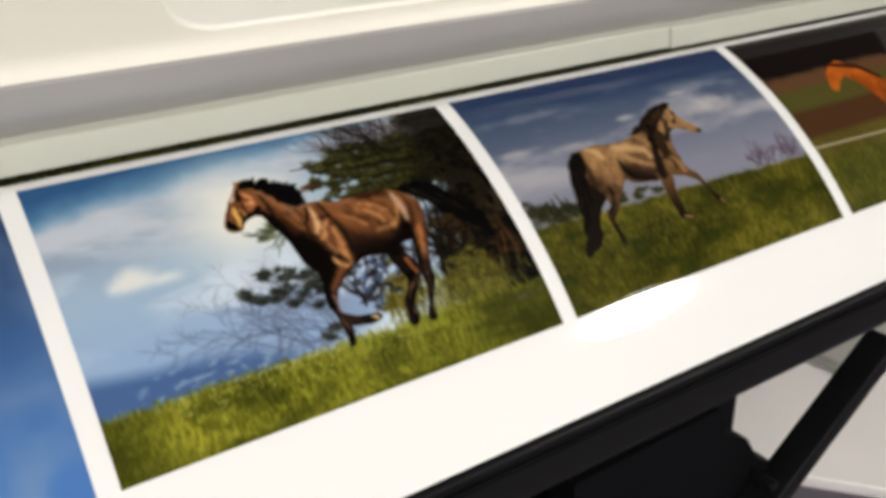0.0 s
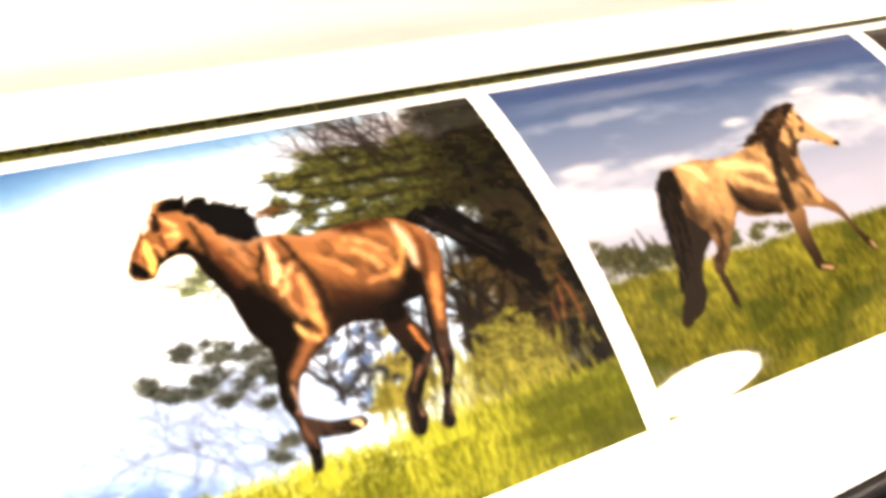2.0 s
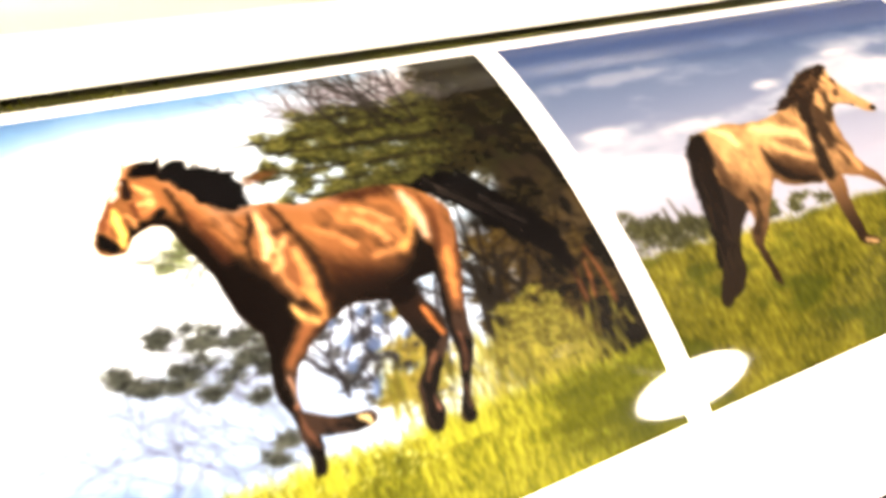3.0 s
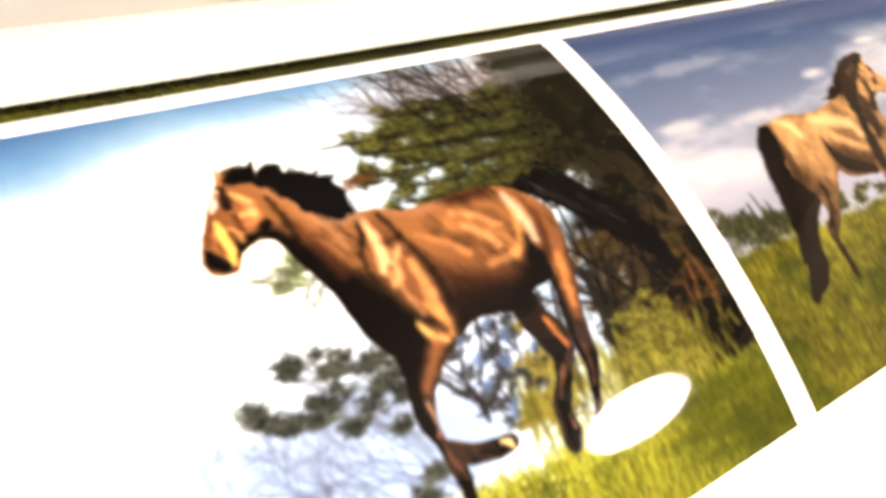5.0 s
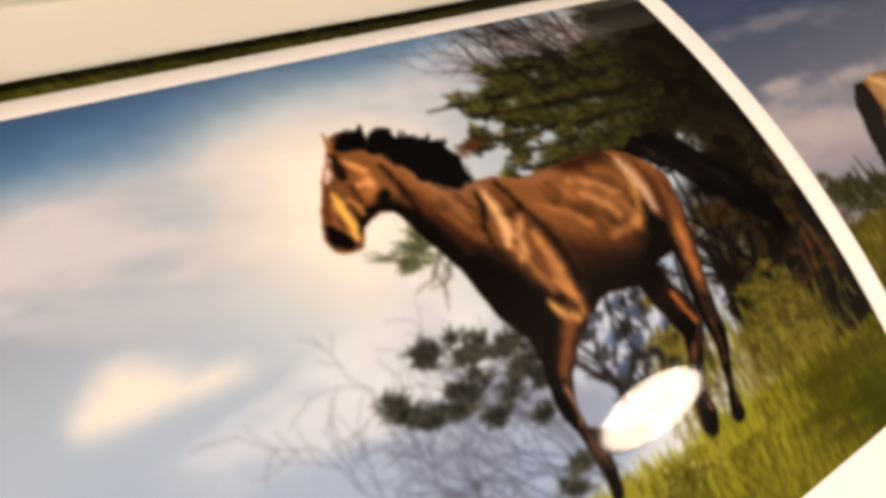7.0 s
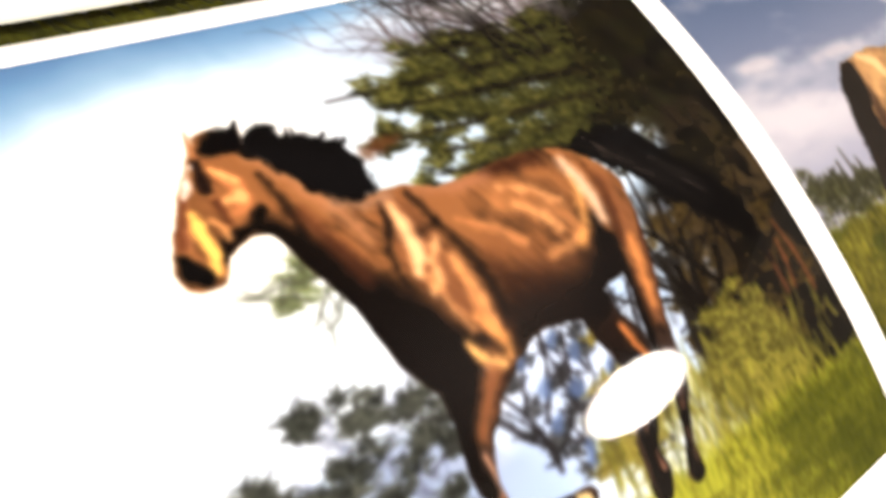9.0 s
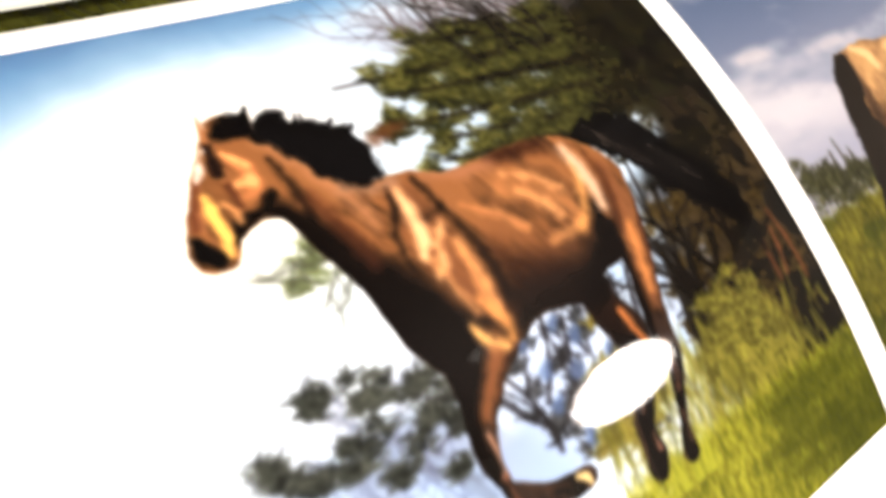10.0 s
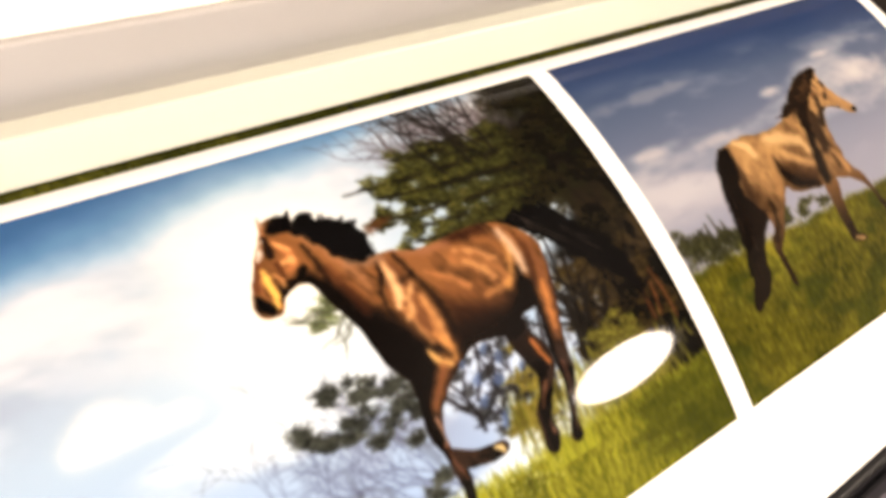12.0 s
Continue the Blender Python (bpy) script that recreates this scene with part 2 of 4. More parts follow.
    plate = rounded([(0.34, 0.748, 0.004), (0.512, 0.752, 0.006), (0.521, 0.718, 0.012), (0.556, 0.700, 0.010), (0.575, 0.668, 0.012), (0.622, 0.634, 0.012), (0.640, 0.590, 0.02), (0.60, 0.44, 0.02), (0.34, 0.44, 0.01)])
    bm = extrude(plate, -0.016, 0.016)
    bmesh.ops.transform(bm, matrix=Matrix.Translation((0, 0.078, 0)) @ Matrix.Rotation(radians(90), 4, "Z") @ Matrix.Scale(-1, 4, (0, 1, 0)), verts=bm.verts)
    bmesh.ops.recalc_face_normals(bm, faces=bm.faces[:])
    part("basket_bracket", bm, DARK, base, "black bracket behind the basket arm")
    part("clamp_bolt", rod((0.572, 0.036, 0.652), (0.572, 0.062, 0.652), 0.006, 18, 0.002), BLACK, base, "black clamp bolt")
    return tagged(base, "cream and black wide inkjet printer on a steel stand", "printer")


printer()


# ---- printed sheet ----
def grid_mesh(name, xs, ys, zs, colour=None):
    """A sheet over the columns xs and the track (ys, zs), with its pigment."""
    nx, ny = len(xs), len(ys)
    co = np.empty((ny, nx, 3))
    co[:, :, 0], co[:, :, 1], co[:, :, 2] = xs[None, :], ys[:, None], zs[:, None]
    i = (np.arange(ny - 1)[:, None] * nx + np.arange(nx - 1)[None, :]).ravel()
    quads = np.stack([i, i + 1, i + nx + 1, i + nx], 1).astype(np.int32)
    me = bpy.data.meshes.new(name)
    me.vertices.add(nx * ny)
    me.vertices.foreach_set("co", co.astype(np.float32).ravel())
    me.loops.add(quads.size)
    me.loops.foreach_set("vertex_index", quads.ravel())
    me.polygons.add(len(quads))
    me.polygons.foreach_set("loop_start", np.arange(0, quads.size, 4, dtype=np.int32))
    me.update(calc_edges=True)
    me.polygons.foreach_set("use_smooth", np.ones(len(quads), dtype=bool))
    if colour is not None:
        at = me.color_attributes.new("pigment", "FLOAT_COLOR", "POINT")
        rgba = np.ones((ny, nx, 4), dtype=np.float32)
        colour = np.clip(colour, 0, 1) ** 1.2
        rgba[:, :, :3] = np.where(colour <= 0.04045, colour / 12.92, ((np.clip(colour, 0, 1) + 0.055) / 1.055) ** 2.4)
        at.data.foreach_set("color", rgba.ravel())
    return me


def lattice(x, y, seed):
    """Smooth noise between 0 and 1 on the unit lattice."""
    xi, yi = np.floor(x).astype(np.int64), np.floor(y).astype(np.int64)
    fx, fy = x - xi, y - yi
    fx, fy = fx * fx * (3 - 2 * fx), fy * fy * (3 - 2 * fy)

    def value(a, b):
        h = (a * 374761393 + b * 668265263 + seed * 982451653) & 0xFFFFFFFF
        h = ((h ^ (h >> 13)) * 1274126177) & 0xFFFFFFFF
        return ((h ^ (h >> 16)) & 0xFFFF) / 65535.0
    return (value(xi, yi) * (1 - fx) + value(xi + 1, yi) * fx) * (1 - fy) + (value(xi, yi + 1) * (1 - fx) + value(xi + 1, yi + 1) * fx) * fy


def cloudy(x, y, scale, octaves=5, seed=0, gain=0.5):
    total, amp, top = 0.0, 1.0, 0.0
    for k in range(octaves):
        total = total + amp * lattice(x * scale * 2 ** k + 17.3 * k, y * scale * 2 ** k + 9.1 * k, seed + k)
        top += amp
        amp *= gain
    return total / top


def ramp(v, lo, hi):
    t = np.clip((v - lo) / (hi - lo), 0, 1)
    return t * t * (3 - 2 * t)


class Print:
    """A photo laid down in ink: u across and v up, both 0 to 1; lengths in photo heights."""

    def __init__(self, nx, ny, u0=0.0, u1=1.0, v0=0.0, v1=1.0):
        self.u, self.v = np.meshgrid(np.linspace(u0, u1, nx), np.linspace(v0, v1, ny))
        self.x, self.y = self.u * 1.505, self.v
        self.rgb = np.ones((ny, nx, 3))

    def lay(self, colour, mask):
        c = np.asarray(colour, float)
        self.rgb = self.rgb * (1 - mask[..., None]) + c * mask[..., None]

    def limb(self, *pts):
        """Signed distance to a chain of tapered strokes (u, v, radius)."""
        best = np.full(self.x.shape, 9.0)
        for (ua, va, ra), (ub, vb, rb) in zip(pts, pts[1:]):
            ax, bx = ua * 1.505, ub * 1.505
            dx, dy = bx - ax, vb - va
            t = np.clip(((self.x - ax) * dx + (self.y - va) * dy) / (dx * dx + dy * dy + 1e-9), 0, 1)
            best = np.minimum(best, np.hypot(self.x - ax - t * dx, self.y - va - t * dy) - (ra + (rb - ra) * t))
        return best

    def outline(self, *pts):
        """Signed distance to a closed smooth outline through places (u, v)."""
        q = np.array(pts) * (1.505, 1.0)
        a, b, c, d = np.roll(q, 1, 0), q, np.roll(q, -1, 0), np.roll(q, -2, 0)
        ring = np.concatenate([[b[i] + 0.5 * t * (c[i] - a[i] + t * (2 * a[i] - 5 * b[i] + 4 * c[i] - d[i] + t * (3 * (b[i] - c[i]) + d[i] - a[i]))) for t in (0, 1 / 3, 2 / 3)] for i in range(len(q))])
        best = np.full(self.x.shape, 9.0)
        (x0, y0), (x1, y1) = ring.min(0) - 0.05, ring.max(0) + 0.05
        cols = np.nonzero((self.x[0] > x0) & (self.x[0] < x1))[0]
        rows = np.nonzero((self.y[:, 0] > y0) & (self.y[:, 0] < y1))[0]
        cut = (slice(rows[0], rows[-1] + 1), slice(cols[0], cols[-1] + 1))
        x, y = self.x[cut], self.y[cut]
        near, inside = np.full(x.shape, 9.0), np.zeros(x.shape, bool)
        for (ax, ay), (bx, by) in zip(ring, np.roll(ring, -1, 0)):
            dx, dy = bx - ax, by - ay
            t = np.clip(((x - ax) * dx + (y - ay) * dy) / (dx * dx + dy * dy + 1e-12), 0, 1)
            near = np.minimum(near, (x - ax - t * dx) ** 2 + (y - ay - t * dy) ** 2)
            if abs(dy) > 1e-9:
                inside ^= ((ay > y) != (by > y)) & (x < ax + (y - ay) / dy * dx)
        near = np.sqrt(near)
        best[cut] = np.where(inside, -near, near)
        return best

    def stroke(self, colour, ua, va, ra, ub, vb, rb, alpha=1.0, soft=0.003):
        """One quick tapered stroke, worked out round its own place only."""
        nx, ny = self.x.shape[1], self.x.shape[0]
        lo_u, hi_u = self.u[0, 0], self.u[0, -1]
        lo_v, hi_v = self.v[0, 0], self.v[-1, 0]
        pad = max(ra, rb) + soft
        i0 = int((min(ua, ub) - pad / 1.505 - lo_u) / (hi_u - lo_u) * nx) - 1
        i1 = int((max(ua, ub) + pad / 1.505 - lo_u) / (hi_u - lo_u) * nx) + 2
        j0 = int((min(va, vb) - pad - lo_v) / (hi_v - lo_v) * ny) - 1
        j1 = int((max(va, vb) + pad - lo_v) / (hi_v - lo_v) * ny) + 2
        i0, j0, i1, j1 = max(i0, 0), max(j0, 0), min(i1, nx), min(j1, ny)
        if i1 <= i0 or j1 <= j0:
            return
        x, y = self.x[j0:j1, i0:i1], self.y[j0:j1, i0:i1]
        ax, bx = ua * 1.505, ub * 1.505
        dx, dy = bx - ax, vb - va
        t = np.clip(((x - ax) * dx + (y - va) * dy) / (dx * dx + dy * dy + 1e-9), 0, 1)
        d = np.hypot(x - ax - t * dx, y - va - t * dy) - (ra + (rb - ra) * t)
        m = (alpha * ramp(-d, -soft, soft))[..., None]
        self.rgb[j0:j1, i0:i1] = self.rgb[j0:j1, i0:i1] * (1 - m) + np.asarray(colour) * m

    def blur(self, n):
        """Softens the ink by n passes over the neighbours."""
        for _ in range(n):
            for axis in (0, 1):
                q = np.concatenate([self.rgb.take([0], axis), self.rgb, self.rgb.take([-1], axis)], axis)
                if axis == 0:
                    self.rgb = (q[:-2] + 2 * q[1:-1] + q[2:]) / 4
                else:
                    self.rgb = (q[:, :-2] + 2 * q[:, 1:-1] + q[:, 2:]) / 4

    def branch(self, rng, u, v, angle, length, r, depth, colour, alpha=0.9):
        """A twig that forks as it grows."""
        for _ in range(4):
            angle += rng.uniform(-0.3, 0.3)
            nu, nv = u + length / 4 * math.cos(angle) / 1.505, v + length / 4 * math.sin(angle)
            self.stroke(colour, u, v, r, nu, nv, r * 0.85, alpha)
            u, v, r = nu, nv, r * 0.85
            if depth and rng.random() < 0.75:
                self.branch(rng, u, v, angle + rng.choice((-1, 1)) * rng.uniform(0.4, 0.9), length * rng.uniform(0.45, 0.7), r * 0.7, depth - 1, colour, alpha)

    def tuft(self, rng, u, v, size, n, dark, light):
        """A clump of needles: many short strokes round a place."""
        for _ in range(n):
            a, d = rng.uniform(0, 6.28), size * rng.random() ** 0.6
            cu, cv = u + d * math.cos(a) / 1.505, v + 0.6 * d * math.sin(a)
            k = rng.random()
            c = [p + (q - p) * k for p, q in zip(dark, light)]
            b = rng.uniform(-0.4, 3.5)
            l = rng.uniform(0.010, 0.028)
            self.stroke(c, cu, cv, 0.0034, cu + l * math.cos(b) / 1.505, cv + 0.7 * l * math.sin(b), 0.0008, 0.8)


def grass(p, mask, dark, light, seed, rng, blades, top):
    n = cloudy(p.x, p.y, 6, 4, seed)
    f = cloudy(p.x * 2.2, p.y * 0.8, 60, 3, seed + 9)
    k = np.clip(0.5 + 1.3 * (n - 0.5) + 0.9 * (f - 0.5), 0, 1)[..., None]
    p.rgb = p.rgb * (1 - mask[..., None]) + (np.asarray(dark) * (1 - k) + np.asarray(light) * k) * mask[..., None]
    for _ in range(blades):
        u = rng.uniform(p.u[0, 0], p.u[0, -1])
        v = rng.uniform(0, 1) ** 1.2 * top(u)
        k = rng.random()
        c = [a + (b - a) * k for a, b in zip(dark, light)]
        l = rng.uniform(0.008, 0.028)
        p.stroke(c, u, v, 0.0022, u + rng.uniform(-0.006, 0.006), v + l, 0.0008, 0.6)


def photo_bay():
    """Meadow, pines and open sky with one plain brown shape."""
    p = Print(960, 640)
    rng = random.Random(11)
    x, y, u, v = p.x, p.y, p.u, p.v
    # sky: pale below, blue at the top, with a bank of cloud between
    k = ramp(v, 0.22, 0.62)[..., None]
    p.rgb = np.array((0.60, 0.69, 0.81)) * (1 - k) + np.array((0.66, 0.74, 0.82)) * k
    edge = 0.80 + 0.22 * u + 0.085 * (cloudy(x, y, 5, 5, 3) - 0.5) + 0.03 * (cloudy(x, y, 17, 3, 13) - 0.5)
    bank = (1 - ramp(v, edge - 0.03, edge + 0.03)) * ramp(v, edge - 0.30, edge - 0.10)
    p.lay((0.60, 0.64, 0.71), bank * (0.45 + 0.5 * cloudy(x * 0.7 + y, y * 2.4, 6, 4, 4)) * (1 - 0.7 * ramp(u, 0.1, 0.45)))
    p.lay((0.80, 0.82, 0.85), bank * ramp(cloudy(x * 0.8 + y * 0.6, y * 1.8, 5, 5, 6), 0.34, 0.70) * 0.85)
    above = ramp(v, edge - 0.02, edge + 0.07)
    p.lay((0.40, 0.55, 0.68), above)
    p.lay((0.22, 0.38, 0.55), ramp(v, edge + 0.03, edge + 0.15) * (0.92 - 0.3 * ramp(u, 0.35, 0.7)))
    p.lay((0.60, 0.64, 0.68), above * ramp(cloudy(x * 0.5, y * 2.5, 5, 4, 9), 0.55, 0.75) * 0.45)
    p.lay((0.95, 0.94, 0.90), np.exp(-(((u - 0.40) / 0.13) ** 2 + ((v - 0.70) / 0.21) ** 2)) * 0.9)
    streak = cloudy(x * 0.7 + y * 0.9, y * 2.0 - x * 0.4, 4.0, 5, 5)
    p.lay((0.83, 0.87, 0.91), ramp(streak, 0.42, 0.68) * (1 - ramp(v, 0.6, 0.72)) * (0.35 + 0.5 * ramp(u, 0.05, 0.35)))
    puff = np.maximum(1 - np.hypot((u - 0.135) / 0.060, (v - 0.560) / 0.050), 0.7 - np.hypot((u - 0.20) / 0.07, (v - 0.545) / 0.035)) + 1.5 * (cloudy(x, y, 9, 5, 8) - 0.5)
    p.lay((0.90, 0.90, 0.88), ramp(puff, -0.2, 1.0) * ramp(v + 0.03 * (cloudy(x, y, 12, 3, 10) - 0.5), 0.50, 0.56) * 0.9)
    # far hills
    ridge = 0.30 - 0.16 * u + 0.02 * (cloudy(x, y * 0, 6, 3, 31) - 0.5)
    hill = ramp(ridge - v, -0.03, 0.03) * (1 - ramp(u, 0.32, 0.46))
    p.lay((0.27, 0.38, 0.56), hill * 0.8)
    p.lay((0.60, 0.67, 0.76), hill * ramp(cloudy(x * 1.2, y * 2.4, 34, 3, 41), 0.56, 0.72) * ramp(u, 0.04, 0.12) * 0.75)
    # grey haze of twigs, top and low, out of focus
    haze = np.exp(-(((u - 0.76) / 0.13) ** 2 + ((v - 0.92) / 0.09) ** 2))
    p.lay((0.52, 0.51, 0.55), haze * (0.10 + 0.75 * ramp(cloudy(x + 0.4 * y, y, 18, 4, 44), 0.36, 0.64)))
    scrub = np.exp(-(((u - 0.47) / 0.10) ** 2 + ((v - 0.36) / 0.14) ** 2))
    p.lay((0.50, 0.53, 0.62), scrub * ramp(cloudy(x * 1.2 + y * 0.5, y - 0.3 * x, 12, 4, 47), 0.38, 0.64) * 0.6)
    # the wood's dark depth
    wood = ramp(u - 0.17 * (v - 0.5) + 0.20 * (cloudy(x, y, 8, 5, 51) - 0.5), 0.765, 0.845)
    p.lay((0.055, 0.045, 0.032), wood * 0.99)
    lit = ramp(cloudy(x * 1.3 + 0.4 * y, y, 19, 4, 59), 0.44, 0.66)
    p.lay((0.27, 0.225, 0.155), wood * lit * (0.15 + 0.75 * np.exp(-((v - 0.47) / 0.17) ** 2)))
    p.lay((0.14, 0.145, 0.075), wood * ramp(cloudy(x, y * 1.5, 26, 4, 58), 0.50, 0.66) * ramp(v, 0.55, 0.72) * 0.75)
    for _ in range(34):
        p.branch(rng, rng.uniform(0.66, 0.88), rng.uniform(0.78, 0.87), rng.uniform(1.4, 2.3), rng.uniform(0.09, 0.19), 0.0030, 2, (0.29, 0.25, 0.25), 0.45)
    # lighter gaps low in the wood, then its trunks
    for _ in range(46):
        uu, vv = rng.uniform(0.755, 0.85), rng.uniform(0.26, 0.50)
        p.stroke((0.62, 0.67, 0.76) if rng.random() < 0.65 else (0.36, 0.37, 0.38), uu, vv, rng.uniform(0.003, 0.010), uu + 0.004, vv + rng.uniform(0.01, 0.03), 0.004, 0.6, 0.007)
    for _ in range(90):
        p.tuft(rng, rng.uniform(0.77, 0.98), rng.uniform(0.22, 0.50), 0.022, 12, (0.085, 0.065, 0.04), (0.33, 0.27, 0.14))
    for _ in range(9):
        p.branch(rng, rng.uniform(0.79, 0.97), rng.uniform(0.20, 0.26), rng.uniform(1.55, 2.15), rng.uniform(0.22, 0.36), 0.0075, 1, (0.075, 0.058, 0.045), 0.9)
    for pts in (((0.764, 0.230), (0.772, 0.299), (0.784, 0.368), (0.788, 0.437)), ((0.770, 0.241), (0.792, 0.350), (0.813, 0.402), (0.835, 0.441)), ((0.769, 0.300), (0.779, 0.386), (0.784, 0.446))):
        for (ua, va), (ub, vb) in zip(pts, pts[1:]):
            p.stroke((0.10, 0.085, 0.07), ua, va, 0.007, ub, vb, 0.006, 0.9)
    for pts in (((0.928, 0.304), (0.929, 0.367), (0.925, 0.435)), ((0.942, 0.306), (0.950, 0.350), (0.952, 0.382)), ((0.971, 0.285), (0.970, 0.358), (0.963, 0.410))):
        for (ua, va), (ub, vb) in zip(pts, pts[1:]):
            p.stroke((0.44, 0.27, 0.17), ua, va, 0.005, ub, vb, 0.004, 0.75, 0.006)
    # shade on one side at the foot of the wood
    foot = np.exp(-(((u - 0.955) / 0.035) ** 2 + ((v - 0.215) / 0.045) ** 2))
    p.lay((0.06, 0.05, 0.04), ramp(foot + 0.5 * (cloudy(x, y, 18, 4, 61) - 0.5), 0.3, 0.6) * 0.9)
    # pine boughs: darker underneath, lit tips above, with gaps between the tiers
    tiers = ((0.640, 0.872, 0.86, 0.865, 30, 0.014), (0.528, 0.830, 0.88, 0.822, 70, 0.017), (0.575, 0.795, 0.88, 0.772, 66, 0.018),
             (0.555, 0.748, 0.88, 0.722, 60, 0.016), (0.605, 0.708, 0.88, 0.676, 46, 0.014), (0.585, 0.678, 0.80, 0.648, 52, 0.013))
    for u0, v0, u1, v1, n, spread in tiers:
        for _ in range(n):
            t = rng.random() ** 0.62
            vv = v0 + (v1 - v0) * t + 0.012 * math.sin(23 * t + 9 * u0) + rng.uniform(-1, 1) * spread * (0.5 + t)
            p.tuft(rng, u0 + (u1 - u0) * t, vv - 0.006, 0.021 + 0.008 * t, 10, (0.05, 0.052, 0.03), (0.19, 0.19, 0.10))
            if rng.random() < 0.95:
                p.tuft(rng, u0 + (u1 - u0) * t, vv + 0.006, 0.018 + 0.008 * t, 11, (0.14, 0.145, 0.07), (0.47 - 0.16 * t, 0.46 - 0.16 * t, 0.24 - 0.08 * t))
        p.stroke((0.09, 0.07, 0.055), u0 + 0.02, v0, 0.002, u1, v1 - 0.01, 0.008, 0.7)
    for _ in range(8):
        p.branch(rng, rng.uniform(0.72, 0.83), rng.uniform(0.80, 0.88), rng.uniform(1.7, 2.4), rng.uniform(0.14, 0.22), 0.005, 2, (0.10, 0.085, 0.075), 0.7)
    for _ in range(52):
        vv = rng.uniform(0.52, 0.99)
        p.tuft(rng, rng.uniform(0.79 + 0.17 * (vv - 0.5), 0.995), vv, 0.036, 18, (0.028, 0.027, 0.018), (0.20, 0.175, 0.095))
    # the blurred tree low down: clumps on thin limbs
    for pts in (((0.485, 0.271), (0.457, 0.351), (0.425, 0.393), (0.380, 0.455)), ((0.480, 0.300), (0.425, 0.360), (0.381, 0.386), (0.329, 0.401)), ((0.488, 0.244), (0.464, 0.308), (0.439, 0.346)), ((0.353, 0.216), (0.368, 0.281), (0.362, 0.334)), ((0.368, 0.281), (0.307, 0.294), (0.265, 0.275)), ((0.420, 0.192), (0.403, 0.263), (0.376, 0.289))):
        for (ua, va), (ub, vb) in zip(pts, pts[1:]):
            p.stroke((0.27, 0.28, 0.32), ua, va, 0.004, ub, vb, 0.003, 0.45, 0.009)
    for _ in range(9):
        p.branch(rng, rng.uniform(0.36, 0.54), rng.uniform(0.17, 0.25), rng.uniform(1.7, 2.9), rng.uniform(0.13, 0.24), 0.0028, 3, (0.32, 0.34, 0.43), 0.45)
    for cu, cv, size in ((0.434, 0.436, 0.0328), (0.467, 0.427, 0.0307), (0.486, 0.398, 0.0230), (0.409, 0.401, 0.0246), (0.383, 0.468, 0.0149), (0.383, 0.451, 0.0148), (0.336, 0.398, 0.0165), (0.332, 0.419, 0.0119), (0.361, 0.383, 0.0178), (0.387, 0.375, 0.0156), (0.460, 0.379, 0.0200), (0.486, 0.363, 0.0177), (0.423, 0.348, 0.0122), (0.477, 0.237, 0.0145), (0.459, 0.215, 0.0155), (0.467, 0.320, 0.0123)):
        for _ in range(int(360 * size)):
            p.tuft(rng, cu + rng.gauss(0, size * 0.62) / 1.505, cv + rng.gauss(0, size * 0.42), 0.013, 8, (0.085, 0.09, 0.085), (0.33, 0.345, 0.31))
    # grey and blue glimpses under the shape, with yellow leaf among them
    under = np.exp(-(((u - 0.625) / 0.075) ** 2 + ((v - 0.34) / 0.10) ** 2))
    p.lay((0.66, 0.72, 0.82), ramp(under, 0.15, 0.6) * 0.85)
    for _ in range(46):
        p.tuft(rng, rng.uniform(0.555, 0.70), rng.uniform(0.25, 0.44), 0.014, 11, (0.09, 0.09, 0.10), (0.30, 0.31, 0.32))
    for _ in range(14):
        p.branch(rng, rng.uniform(0.56, 0.70), rng.uniform(0.22, 0.34), rng.uniform(0.6, 2.6), rng.uniform(0.10, 0.18), 0.005, 1, (0.13, 0.12, 0.13), 0.75)
    for _ in range(34):
        uu, vv = rng.uniform(0.565, 0.69), rng.uniform(0.24, 0.42)
        p.stroke((0.76, 0.82, 0.90) if rng.random() < 0.7 else (0.32, 0.40, 0.54), uu, vv, rng.uniform(0.005, 0.012), uu + 0.006, vv + 0.008, 0.006, 0.75, 0.006)
    for _ in range(30):
        p.tuft(rng, rng.gauss(0.655, 0.022), rng.gauss(0.275, 0.04), 0.022, 12, (0.30, 0.27, 0.12), (0.60, 0.55, 0.26))
    # small leafy sprig under the jaw
    for _ in range(12):
        p.tuft(rng, rng.uniform(0.415, 0.475), rng.uniform(0.575, 0.645), 0.016, 7, (0.22, 0.24, 0.16), (0.50, 0.54, 0.38))
    for _ in range(6):
        p.branch(rng, rng.uniform(0.43, 0.48), rng.uniform(0.58, 0.64), rng.uniform(2.4, 4.2), 0.06, 0.003, 1, (0.28, 0.29, 0.24), 0.6)
    # shrubs
    for _ in range(620):
        uu = rng.gauss(0.83, 0.055) if rng.random() < 0.78 else rng.uniform(0.60, 0.76)
        vv = rng.uniform(0.15, 0.27)
        k = rng.random()
        c = [q + (r - q) * k for q, r in zip((0.23, 0.225, 0.085), (0.60, 0.58, 0.26))]
        p.stroke(c, uu, vv, rng.uniform(0.002, 0.005), uu + rng.uniform(-0.015, 0.012), vv + rng.uniform(0.02, 0.075), 0.0012, rng.uniform(0.35, 0.75), 0.005)
    for cu, cv, size in ((0.851, 0.323, 0.0360), (0.848, 0.264, 0.0383), (0.805, 0.268, 0.0260), (0.818, 0.323, 0.0206), (0.868, 0.240, 0.0237), (0.778, 0.267, 0.0200), (0.871, 0.299, 0.0150)):
        for _ in range(13):
            p.tuft(rng, cu + rng.gauss(0, size * 0.7) / 1.505, cv + rng.gauss(0, size * 0.6), 0.016, 8, (0.19, 0.18, 0.08), (0.52, 0.50, 0.23))
